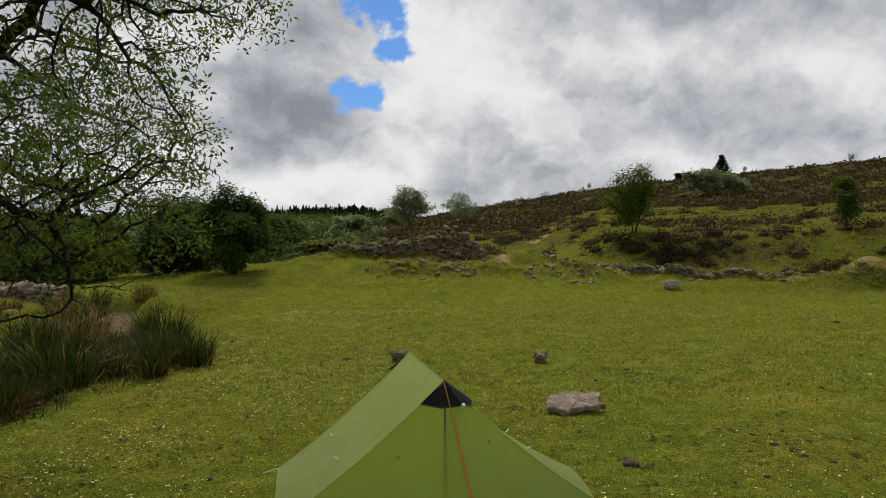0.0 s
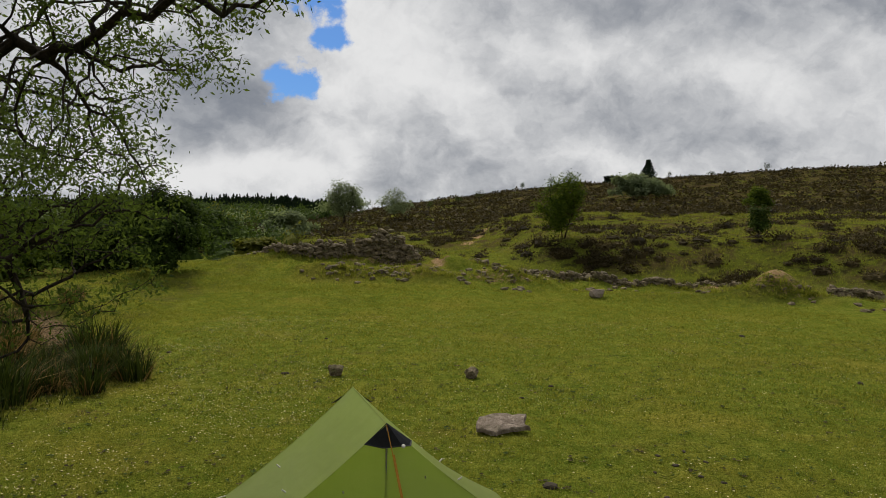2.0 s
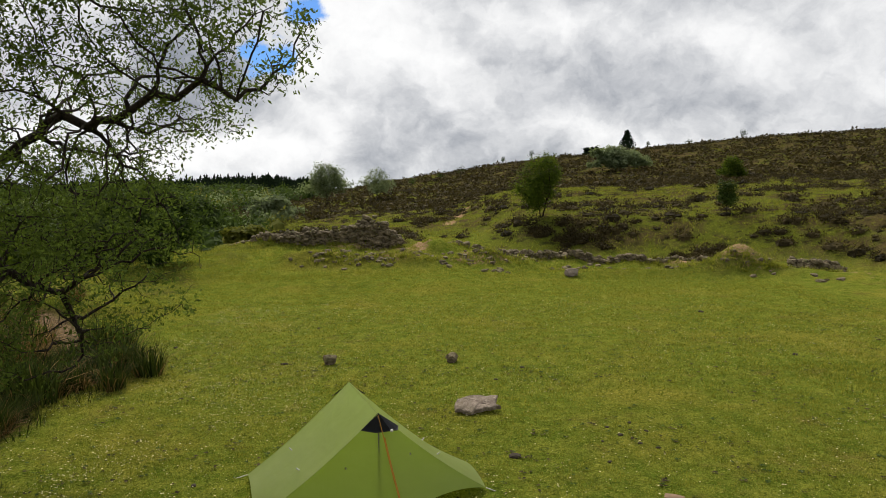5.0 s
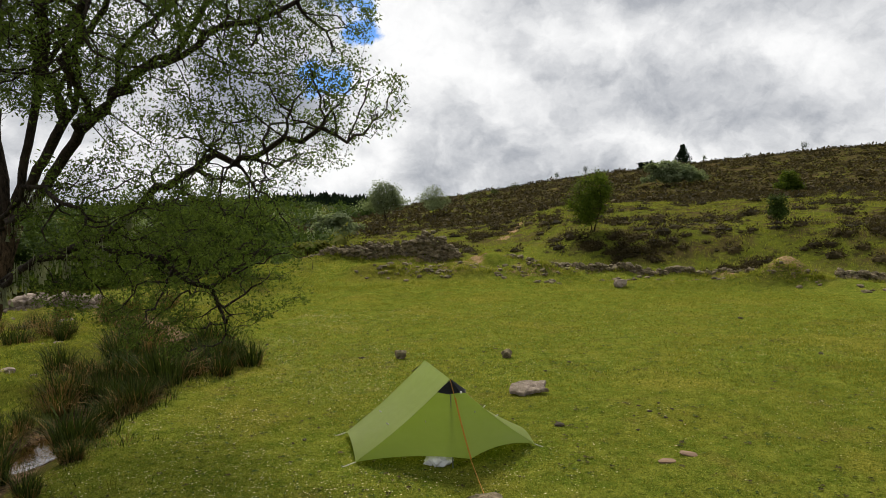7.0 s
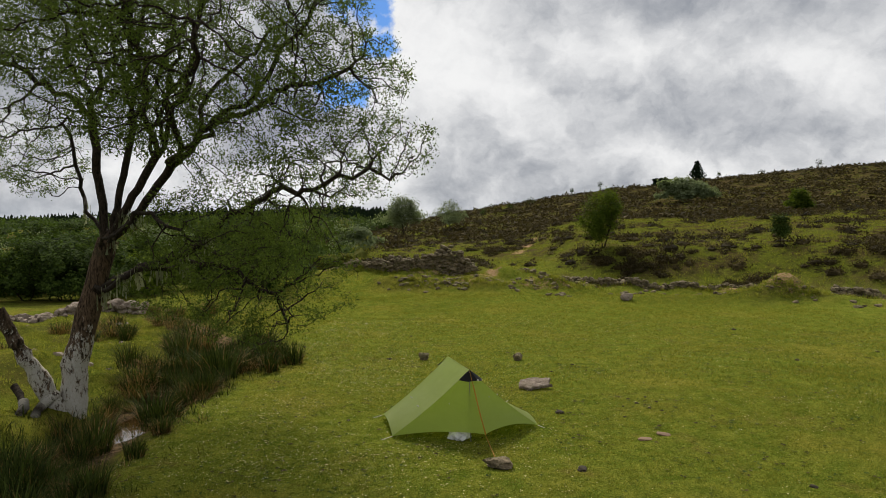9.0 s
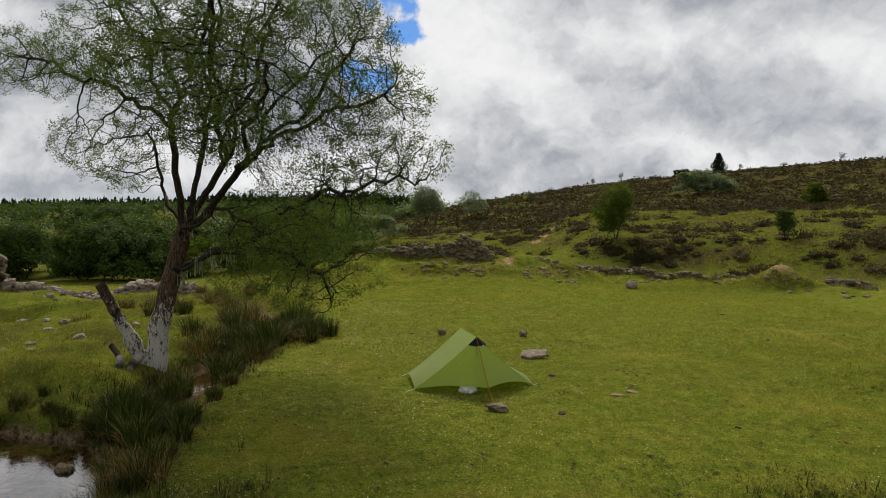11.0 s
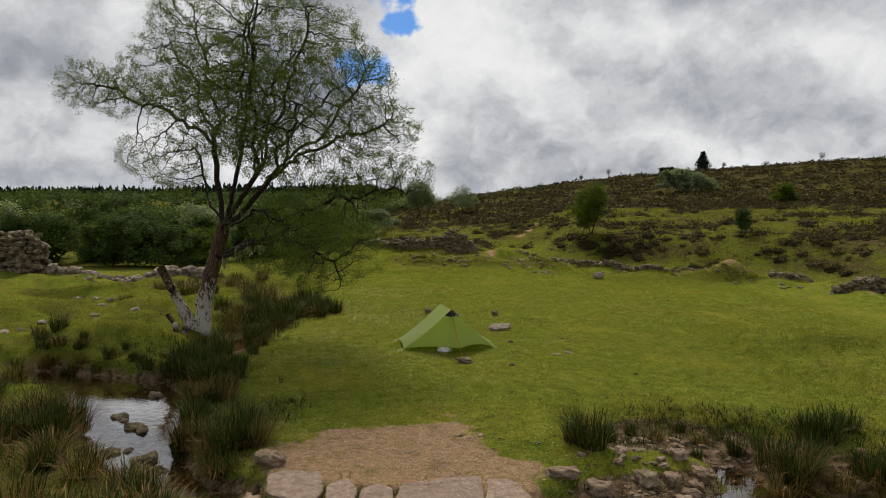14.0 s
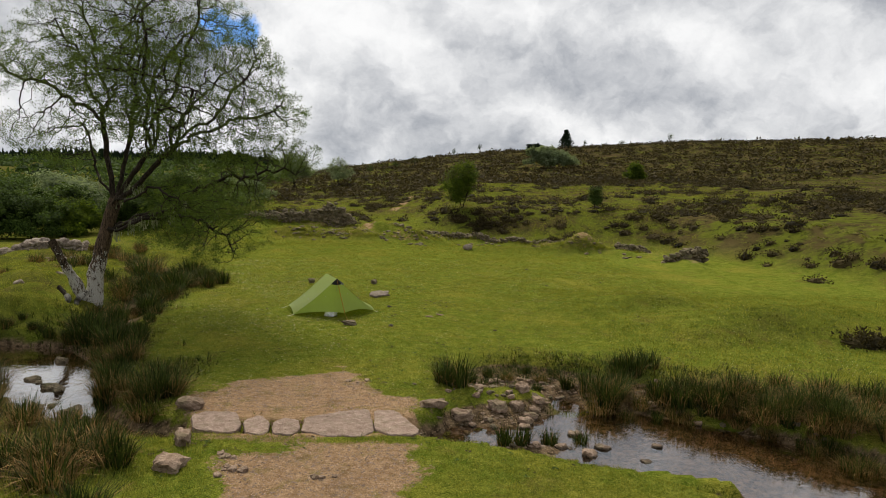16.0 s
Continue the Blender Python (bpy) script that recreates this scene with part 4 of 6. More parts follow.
    for k, (root, dx, dy, top) in enumerate(((left, 0.5, 0.7, 9.4), (left, -1.3, 0.2, 9.2), (mid, 0.6, -0.9, 9.6), (mid, 1.2, 0.8, 9.0), (mid2, 1.0, -0.4, 8.6), (mid2, 0.2, 0.9, 8.8), (right, 1.3, 0.9, 7.6))):
        x, y, z = st[root][0]
        chain(st, [(x + dx * 0.35, y + dy * 0.35, z + (top - z) * 0.33), (x + dx * 0.6, y + dy * 0.9, z + (top - z) * 0.66), (x + dx * 1.2, y + dy * 1.2, top)], root, seed=40 + k, wobble=0.03, sway=0.12)
    rows = [(-6.6, 6.6, 9.4, 3.0, 2.6, 1.9), (-4.6, 6.0, 8.4, 2.3, 2.4, 1.8), (-8.8, 7.2, 8.2, 2.3, 1.8, 1.5), (-11.2, 7.8, 7.6, 1.6, 1.2, 0.9), (-12.5, 7.9, 7.9, 1.1, 1.0, 1.0), (-10.0, 7.4, 5.6, 1.2, 1.1, 0.9), (-2.4, 5.2, 6.2, 1.5, 1.7, 1.1), (-1.4, 4.8, 5.0, 0.95, 1.0, 0.6),
            (-3.6, 5.8, 4.4, 1.6, 1.5, 0.7), (-4.2, 6.0, 3.2, 1.6, 1.5, 0.9), (-3.1, 5.6, 2.6, 1.1, 1.1, 0.9), (-4.6, 3.6, 5.8, 1.5, 1.5, 1.2), (-9.0, 7.2, 5.2, 1.1, 1.1, 0.9), (-5.4, 7.4, 3.2, 1.3, 1.4, 0.9),
            (-7.0, 7.6, 6.6, 1.8, 1.6, 1.4), (-6.0, 4.2, 7.2, 1.8, 1.5, 1.5), (-4.4, 5.0, 3.5, 1.4, 1.3, 0.9), (-5.4, 6.6, 2.4, 1.2, 1.3, 0.6), (-2.9, 4.4, 5.4, 1.2, 1.2, 0.9), (-3.3, 5.8, 7.5, 1.6, 1.6, 1.3), (-6.6, 6.2, 6.8, 2.6, 2.2, 1.5), (-3.2, 5.4, 3.4, 1.2, 1.3, 0.8), (-4.0, 7.4, 3.4, 1.2, 1.2, 1.0), (-2.6, 6.0, 4.6, 1.1, 1.2, 0.7), (-3.9, 5.0, 2.2, 0.9, 0.9, 0.7)]
    pts = blob_points(rows, 16500, 4)
    nodes, parents = grow(pts, st, 0.14, 1.4, 0.185, 150, 0.05, 5)
    rad, count = girths(parents, 0.0052, 2.25)
    rad = np.minimum(rad, 0.20)
    rad[:low + 1] = np.linspace(0.26, 0.215, low + 1) * (1 + 0.05 * np.sin(np.arange(low + 1) * 1.7))
    rad[low + 1:fork + 1] = 0.205
    rad = np.where((rad > 0.0075) & (rad < 0.04), rad * np.interp(rad, [0.0075, 0.04], [1.35, 1.0]), rad)
    rad[fork + 1:] = np.where(rad[fork + 1:] > 0.04, 0.04 + (rad[fork + 1:] - 0.04) * 0.72, rad[fork + 1:])
    slim = np.where(rad < 0.03, rad * np.interp(rad, [0.005, 0.03], [0.72, 1.0]), rad)
    part("trunk", limbs_mesh("trunk", nodes, parents, rad, rad > 0.075, BARK, 10), None, t, "lichened brown trunk and main limbs")
    part("branch_mass", limbs_mesh("branch_mass", nodes, parents, slim, (rad <= 0.075) & (rad > 0.0095), BARK, 5), None, t, "dark bare branches")["kind"] = "stuff"
    part("twig_mass", limbs_mesh("twig_mass", nodes, parents, slim, rad <= 0.0095, BARK, 3), None, t, "fine dark twigs")["kind"] = "stuff"
    tips = np.nonzero(rad < 0.0085)[0]
    r = np.random.default_rng(8)
    thick = 0.55 + 0.45 * grain(nodes[tips, 0] + 3 * nodes[tips, 1], nodes[tips, 2], 0.9, 2, 6)
    pick = tips[r.random(len(tips)) < np.maximum(np.clip(1.6 * thick - 0.35, 0.06, 1), np.maximum(0.50 * smooth01(5.0, 4.0, nodes[tips, 2]), 0.7 * smooth01(5.6, 4.6, nodes[tips, 1])))]
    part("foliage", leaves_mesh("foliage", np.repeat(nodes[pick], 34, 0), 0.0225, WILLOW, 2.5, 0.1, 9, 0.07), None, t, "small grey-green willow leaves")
    # the dead second stem and the low broken one beside it
    for k, line in enumerate((((-7.95, 6.2, 0.0), (-8.2, 6.0, 0.7), (-8.5, 5.8, 1.4), (-8.78, 5.65, 2.1)), ((-8.0, 6.1, 0.45), (-8.1, 5.7, 0.25), (-7.95, 5.2, -0.2)), ((-8.75, 6.0, 0.62), (-8.4, 5.75, 0.38), (-8.2, 5.3, 0.05), (-7.85, 5.0, -0.25)))):
        q = [(line[0], -1)]
        chain(q, line[1:], 0, 0.12, 0.012, k + 30)
        nd, pr = np.array([p for p, _ in q]), np.array([p for _, p in q])
        taper = np.linspace((0.19, 0.10, 0.07)[k], (0.12, 0.06, 0.09)[k], len(nd)) * (1 + 0.12 * np.random.default_rng(k).normal(0, 1, len(nd)))
        part("dead_stem", limbs_mesh("dead_stem", nd, pr, taper, np.ones(len(nd), bool), BARK, 9), None, t, "broken dead stem with flaking white bark")
    # hanging lichen
    hung = nodes[(rad > 0.035) & (rad < 0.10) & (nodes[:, 2] > 2.3) & (nodes[:, 2] < 4.2) & (nodes[:, 0] < -4.6)]
    at = hung[r.choice(len(hung), 26)]
    v, f = [], []
    for p in at:
        for _ in range(16):
            a, ln, wd = r.uniform(0, 6.28), r.uniform(0.10, 0.34), r.uniform(0.003, 0.007)
            o, s = p + r.normal(0, 0.05, 3), np.array([math.cos(a), math.sin(a), 0]) * wd
            k = len(v)
            v += [o - s, o + s, o + s * 1.4 - [0, 0, ln * 0.6], o - s * 1.2 - [0, 0, ln * 0.5], o + r.normal(0, 0.02, 3) - [0, 0, ln], o + s * 0.2 + r.normal(0, 0.02, 3) - [0, 0, ln]]
            f += [(k, k + 1, k + 2, k + 3), (k + 3, k + 2, k + 5, k + 4)]
    part("hanging_lichen", mesh_of("hanging_lichen", v, f, LICHEN), None, t, "pale beards of hanging lichen")["kind"] = "stuff"
    return t


build_willow()


def bush(name, label, category, x, y, high, wide, mat, leaf, n_leaf, seed, group="", trunk=0.25, blobs=9, deep=None, sink=0.1):
    """A bush or small tree: stems, branches and a crown of many leaves in uneven clumps."""
    r = np.random.default_rng(seed)
    z = spot(x, y) - sink
    t = empty(name, label, category, group, at=(x, y, z))
    deep = deep or wide
    rows = [(0, 0, high * (0.5 + trunk / 2), wide * 0.28, deep * 0.28, high * (1 - trunk) * 0.42)]
    for i in range(blobs):
        a, q, h = r.uniform(0, 6.28), r.uniform(0.15, 0.36), r.uniform(trunk + 0.12, 0.90)
        shrink = 1.0 - 0.55 * max(0, h - 0.55) / 0.4
        rows.append((math.cos(a) * q * wide * shrink, math.sin(a) * q * deep * shrink, h * high, wide * r.uniform(0.10, 0.19), deep * r.uniform(0.10, 0.19), high * r.uniform(0.06, 0.12)))
    pts = blob_points(rows, 420, seed + 1)
    st = [((0, 0, 0), -1)]
    for i in range(3):
        a = r.uniform(0, 6.28)
        chain(st, [(math.cos(a) * wide * 0.04, math.sin(a) * deep * 0.04, high * trunk), (math.cos(a) * wide * 0.14, math.sin(a) * deep * 0.14, high * (0.3 + trunk * 0.7))], 0, high * 0.05, high * 0.008, seed + i)
    nodes, parents = grow(pts, st, high * 0.055, high * 0.5, high * 0.07, 60, 0.0, seed)
    rad, count = girths(parents, high * 0.0022, 2.3)
    big = rad > high * 0.012
    part("trunk", limbs_mesh("trunk", nodes, parents, rad, big, BARK, 5), None, t)
    tips = nodes[(rad < high * 0.006) & (nodes[:, 2] > high * trunk * 0.7)]
    per = max(1, int(1.5 * n_leaf) // max(len(tips), 1))
    away = (tips - [0, 0, high * 0.5]) / [wide * 0.4, deep * 0.4, high * 0.4]
    part("crown", leaves_mesh("crown", np.repeat(tips, per, 0), leaf * 0.78, mat, 1.5, 0.0, seed + 2, high * 0.045, out=np.repeat(away, per, 0)), None, t)
    part("branch_mass", limbs_mesh("branch_mass", nodes, parents, rad, ~big, BARK, 3), None, t)["kind"] = "stuff"
    return t


def conifer(x, y, high, wide, seed, name="spruce_tree", label="dark spruce standing on the moor's skyline"):
    r = np.random.default_rng(seed)
    t = empty(name, label, "tree", at=(x, y, spot(x, y) - 0.2))
    v, f = tube([(0, 0, 0), (0, 0, high)], [high * 0.022, high * 0.004], 6)
    part("trunk", mesh_of("trunk", v, f, BARK, True), None, t)
    at = []
    for h in np.linspace(0.08, 0.97, 13):
        reach = wide / 2 * (1 - h) ** 0.8 * r.uniform(0.6, 1.15) + 0.05
        for k in range(11):
            a = r.uniform(0, 6.28)
            for q in np.linspace(0.1, 1, 7):
                at += [(math.cos(a) * reach * q, math.sin(a) * reach * q, h * high - reach * q * 0.22)] * 3
    part("crown", leaves_mesh("crown", np.array(at), high * 0.040, PINE, 2.0, 0.15, seed, high * 0.018), None, t)
    return t


# trees on the moor
bush("hawthorn_tree", "leafy young hawthorn standing on the heather slope", "tree", 8.55, 41.6, 4.2, 4.0, FRESH, 0.115, 5200, 101, "trees on the moor", 0.10, 14)
bush("hawthorn_tree", "small wind-shaped thorn on the heather slope", "tree", 19.1, 38.2, 2.1, 2.1, HAWTHORN, 0.10, 1800, 102, "trees on the moor", 0.28, 8)
bush("hawthorn_bush", "small bright green bush on the moor", "bush", 36.3, 74, 3.2, 3.8, FRESH, 0.2, 2500, 103, "bushes on the moor", 0.12, 8)
bush("sallow_bush", "broad pale grey-green sallow bush on the moor", "bush", 31.0, 99, 4.4, 12.5, SALLOW, 0.28, 6000, 104, "bushes on the moor", 0.10, 14, 6.0, 0.4)
bush("gorse_bush", "dark gorse bush on the skyline", "bush", 37.4, 139, 2.3, 6.5, PINE, 0.18, 8000, 105, "bushes on the moor", 0.05, 5, 5, 0.5)
conifer(45.2, 141, 4.5, 5.4, 106)
bush("ash_tree", "bushy pale green tree at the moor's edge", "tree", -11.0, 88, 6.2, 7.5, SALLOW, 0.2, 5000, 107, "trees on the skyline", 0.2, 11)
bush("ash_tree", "thin pale green tree on the skyline", "tree", -4.5, 90, 4.6, 6.0, SALLOW, 0.18, 1800, 108, "trees on the skyline", 0.2, 9)
for k, (x, y, h, wd) in enumerate(((72.5, 146, 3.0, 2.6), (24.5, 138, 2.6, 1.8), (18.5, 137, 2.2, 1.6), (5.0, 122, 2.2, 2.4), (9.0, 125, 2.6, 4.0), (0.0, 115, 2.4, 2.4), (60.5, 146, 1.6, 2.4), (130, 145, 2.2, 2.6), (50.0, 142, 1.8, 1.2))):
    bush("thorn_tree", "small bare-stemmed thorn on the skyline", "tree", x, y, h, wd, HAWTHORN, 0.13, 260, 120 + k, "trees on the skyline", 0.42, 6)
bush("hawthorn_bush", "dense dark green hawthorn beside the grassy track", "bush", -11.4, 29.5, 4.0, 5.0, HAWTHORN, 0.12, 16000, 130, "hawthorn scrub", 0.08, 16)
bush("hawthorn_bush", "dense dark green hawthorn beside the grassy track", "bush", -15.5, 33.5, 4.2, 5.5, HAWTHORN, 0.13, 12000, 131, "hawthorn scrub", 0.08, 16)
for k, (x, y, h, wd, m) in enumerate(((-20.5, 33, 4.2, 6.5, HAWTHORN), (-26, 34, 4.6, 7, HAWTHORN), (-31, 31, 4.0, 6.5, HAWTHORN), (-37, 33, 4.2, 7, HAWTHORN), (-34, 27, 3.4, 4.5, FRESH), (-41, 28, 4.0, 6, HAWTHORN),
                                       (-24, 44, 4.8, 8, SALLOW), (-33, 46, 5.0, 9, HAWTHORN), (-44, 44, 5.2, 9, SALLOW), (-56, 50, 6, 10, HAWTHORN), (-18, 52, 4.2, 8, HAWTHORN), (-50, 36, 4.6, 8, HAWTHORN), (-13, 62, 3.4, 6, SALLOW), (-22, 66, 4.2, 8, HAWTHORN), (-36, 70, 5, 10, SALLOW), (-52, 74, 6, 12, HAWTHORN), (-72, 72, 6.5, 12, HAWTHORN), (-10, 40, 2.0, 3.5, GORSE), (-7.5, 39.5, 1.6, 3.0, HEATHER))):
    h, wd = h * 0.86, wd * 1.15
    bush("hawthorn_bush" if m is HAWTHORN else "scrub_bush", "dark green hawthorn scrub on the rough ground" if m is HAWTHORN else "pale green scrub on the rough ground", "bush", x, y, h, wd, m, 0.17 + 0.0015 * y, 4200, 140 + k, "hawthorn scrub", 0.08, 13, sink=0.3)

hr = random.Random(17)
for k in range(11):
    bush("hawthorn_bush", "dark green hawthorn scrub on the rough ground", "bush", -33.5 + 1.9 * k + hr.uniform(-0.6, 0.6), 28.5 + hr.uniform(-1.5, 2.0) + (2.5 if k > 8 else 0), hr.uniform(2.9, 4.0), hr.uniform(4.2, 5.8), HAWTHORN if k % 4 else FRESH, 0.13, 5000, 170 + k, "hawthorn scrub", 0.06, 13, sink=0.3)

# ---- low growth ----


def tuft(n, high, spread, lean, mat, seed, width=0.012, joints=2):
    """A tuft of bent blades."""
    r = np.random.default_rng(seed)
    a, q = r.uniform(0, 6.28, n), np.sqrt(r.random(n)) * spread
    o = np.stack([np.cos(a) * q, np.sin(a) * q, np.full(n, -0.05)], -1)
    b = a + r.normal(0, 0.8, n)
    out = np.stack([np.cos(b), np.sin(b), np.zeros(n)], -1)
    h, l = high * r.uniform(0.45, 1.1, n), lean * r.uniform(0.2, 1.3, n)
    side = np.stack([-np.sin(b), np.cos(b), np.zeros(n)], -1) * width * r.uniform(0.6, 1.4, (n, 1))
    rows = []
    for t, wd in ((0, 1.0), (0.45, 0.9), (0.8, 0.6), (1.0, 0.12)) if joints == 2 else ((0, 1.0), (0.6, 0.8), (1.0, 0.1)):
        c = o + out * (l * h * t ** 1.8)[:, None]
        c[:, 2] += h * t * (1 - 0.28 * (l * t) ** 2)
        rows += [c - side * wd, c + side * wd]
    v = np.stack(rows, 1).reshape(-1, 3)
    k = np.array([(0, 1, 3, 2), (2, 3, 5, 4), (4, 5, 7, 6)])[:joints + 1]
    f = (np.arange(n)[:, None, None] * (4 + 2 * joints) + k[None]).reshape(-1, 4)
    return v, f


def tuft_mesh(green, dry, high, spread, lean, seed, width=0.012):
    v, f = tuft(green, high, spread, lean, RUSH, seed, width, 1)
    v2, f2 = tuft(dry, high * 0.85, spread * 1.05, lean * 1.4, STRAW, seed + 50, width * 0.9, 1)
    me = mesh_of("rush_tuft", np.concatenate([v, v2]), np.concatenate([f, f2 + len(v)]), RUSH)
    me.materials.append(STRAW)
    me.polygons.foreach_set("material_index", np.concatenate([np.zeros(len(f), np.int32), np.ones(len(f2), np.int32)]))
    return me


GREEN_RUSH = [tuft_mesh(190, 40, 0.62, 0.21, 0.65, 200 + k, 0.008) for k in range(4)]
DRY_RUSH = [tuft_mesh(100, 180, 0.62, 0.24, 0.8, 220 + k, 0.007) for k in range(4)]
BRIGHT_RUSH = [tuft_mesh(170, 30, 0.45, 0.16, 0.5, 240 + k, 0.008) for k in range(3)]


BED = []


def rush(x, y, size, pool, k, label, group):
    """One rush tuft; those far from the bridge are gathered into one bed."""
    at = pose(x, y, spot(x, y), 0, 0, k * 77) @ Matrix.Scale(size, 4)
    if y > 1.8 or x < -8.8:
        BED.append((pool[k % len(pool)], at))
        return None
    ob = new("rush_tuft", pool[k % len(pool)])
    ob.matrix_world = at
    return tagged(ob, label, "rushes", group)


def rush_bed():
    """All gathered tufts as one mesh."""
    all_v, all_f, all_m, n = [], [], [], 0
    for me, at in BED:
        co, fi, mi = np.empty(len(me.vertices) * 3, np.float32), np.empty(len(me.loops), np.int32), np.empty(len(me.polygons), np.int32)
        me.vertices.foreach_get("co", co)
        me.loops.foreach_get("vertex_index", fi)
        me.polygons.foreach_get("material_index", mi)
        m = np.array(at)
        all_v.append(co.reshape(-1, 3) @ m[:3, :3].T + m[:3, 3])
        all_f.append(fi.reshape(-1, 4) + n)
        all_m.append(mi)
        n += len(me.vertices)
    bed = mesh_of("rush_bed", np.concatenate(all_v), np.concatenate(all_f), RUSH)
    bed.materials.append(STRAW)
    bed.polygons.foreach_set("material_index", np.concatenate(all_m))
    tagged(part("rush_bed", bed), "dark green and tawny rushes filling the side ditch", "rushes", kind="stuff")


TALL, TAWNY, SOFT = "tall dark green rush tuft in the wet ground", "tawny dry rush tuft beside the brook", "bright green soft rush tuft at the water's edge"
for k, (x, y, s, kind) in enumerate(((2.95, -2.4, 1.15, 0), (2.7, -2.2, 0.9, 0), (3.55, -4.75, 0.85, 2), (3.85, -4.85, 0.8, 2), (4.45, -4.5, 0.8, 2), (6.3, -2.4, 1.2, 1), (6.0, -2.1, 1.1, 0), (6.7, -1.9, 1.0, 0), (7.3, -1.2, 1.1, 0), (7.8, -0.9, 0.9, 0),
                                    (7.6, -3.0, 1.2, 2), (8.0, -2.9, 1.1, 2), (8.4, -3.3, 1.0, 2), (9.0, -4.0, 1.0, 2), (9.5, -4.1, 0.9, 1), (10.0, -4.2, 0.9, 1), (10.4, -3.9, 1.0, 1), (10.9, -4.3, 1.0, 1), (11.5, -4.6, 1.0, 1), (10.6, -5.0, 0.8, 2), (11.8, -5.3, 0.9, 0), (12.4, -6, 0.9, 1), (3.9, -0.75, 0.5, 0), (3.4, -1.3, 0.6, 0), (5.1, -1.2, 0.5, 1), (5.6, -1.6, 0.7, 0), (4.3, -1.1, 0.5, 1), (4.9, -0.45, 0.45, 0), (5.5, -0.8, 0.6, 0), (4.75, -2.15, 0.55, 2), (5.95, -2.85, 1.0, 1), (6.2, -2.65, 1.1, 0), (6.5, -2.3, 0.9, 1), (6.9, -1.3, 1.0, 0), (7.1, -0.95, 0.9, 0), (7.4, -2.5, 1.0, 0), (7.9, -2.3, 0.9, 0), (8.2, -2.7, 0.9, 1), (5.05, -4.45, 0.7, 2), (6.1, -1.3, 0.6, 0), (8.7, -3.4, 0.9, 2), (9.0, -3.1, 1.0, 1),
                                    (-3.0, -6.0, 1.15, 1), (-3.5, -6.3, 1.2, 1), (-2.6, -6.3, 1.0, 0), (-4.1, -6.2, 1.1, 1), (-3.2, -7.0, 1.1, 1), (-4.6, -6.9, 1.0, 0), (-6.6, -1.9, 1.1, 1), (-7.0, -1.5, 1.2, 1), (-7.4, -1.9, 1.0, 1), (-6.3, -2.9, 1.0, 0), (-5.6, -4.1, 1.0, 1), (-6.9, -3.4, 1.0, 0), (-7.9, -2.6, 1.0, 1), (-8.6, -1.6, 1.1, 0), (-9.5, 0.4, 0.9, 1), (-10.5, 0.8, 1.0, 0), (-2.9, -3.2, 0.8, 0), (-3.3, -2.6, 0.9, 0))):
    rush(x, y, s, (GREEN_RUSH, DRY_RUSH, BRIGHT_RUSH)[kind], k, (TALL, TAWNY, SOFT)[kind], "rushes along the brook")
for k in range(34):
    x = random.Random(k).uniform(8.8, 14.5)
    rush(x, -3.6 - 0.45 * (x - 9) + random.Random(k + 99).uniform(-0.3, 1.6), 0.75 + 0.35 * random.Random(k + 7).random(), DRY_RUSH if k % 3 else GREEN_RUSH, k, TAWNY if k % 3 else TALL, "rushes along the brook")
for k in range(9):
    x = random.Random(k + 300).uniform(-12, -6.6)
    rush(x, 2.0 - 0.22 * (x + 7.5) + random.Random(k + 399).uniform(0.65, 1.7), 0.35 + 0.6 * random.Random(k + 7).random(), GREEN_RUSH if k % 3 else DRY_RUSH, k, TALL if k % 3 else TAWNY, "rushes along the brook")
for k in range(11):
    q = random.Random(k + 500)
    s = q.random()
    x, y = np.interp(s, [0, 0.25, 0.5, 0.75, 1], [6.4, 7.3, 8.3, 8.9, 10.2]), np.interp(s, [0, 0.25, 0.5, 0.75, 1], [-3.0, -2.9, -3.6, -4.7, -5.6])
    rush(x + q.gauss(0.35, 0.2), y + q.gauss(0.35, 0.2), q.uniform(0.55, 1.15), DRY_RUSH if k % 3 else GREEN_RUSH, k, TAWNY if k % 3 else TALL, "rushes along the brook")
for k in range(46):
    q = random.Random(k + 900)
    s = q.random()
    x, y = np.interp(s, [0, 0.25, 0.5, 0.75, 1], [7.4, 8.6, 9.5, 10.0, 10.9]), np.interp(s, [0, 0.25, 0.5, 0.75, 1], [-3.2, -3.85, -4.9, -5.9, -6.9])
    x, y = x + q.gauss(0.35, 0.3) + 0.3 * s, y + q.gauss(0.35, 0.3)
    if spot(x, y) > LEVEL - 0.03:
        rush(x, y, q.uniform(0.55, 0.95), DRY_RUSH if k % 5 < 3 else GREEN_RUSH, k, TAWNY if k % 5 < 3 else TALL, "rushes along the brook")
for k in range(22):
    q = random.Random(k + 700)
    s = q.random()
    x, y = np.interp(s, [0, 0.4, 0.75, 1], [-11.5, -8.6, -6.9, -6.2]), np.interp(s, [0, 0.4, 0.75, 1], [3.1, 2.55, 2.35, 1.5])
    rush(x + q.gauss(0, 0.12), y + q.gauss(0, 0.12), q.uniform(0.35, 0.75), DRY_RUSH if k % 4 == 0 else GREEN_RUSH, k, TAWNY if k % 4 == 0 else TALL, "rushes along the brook")
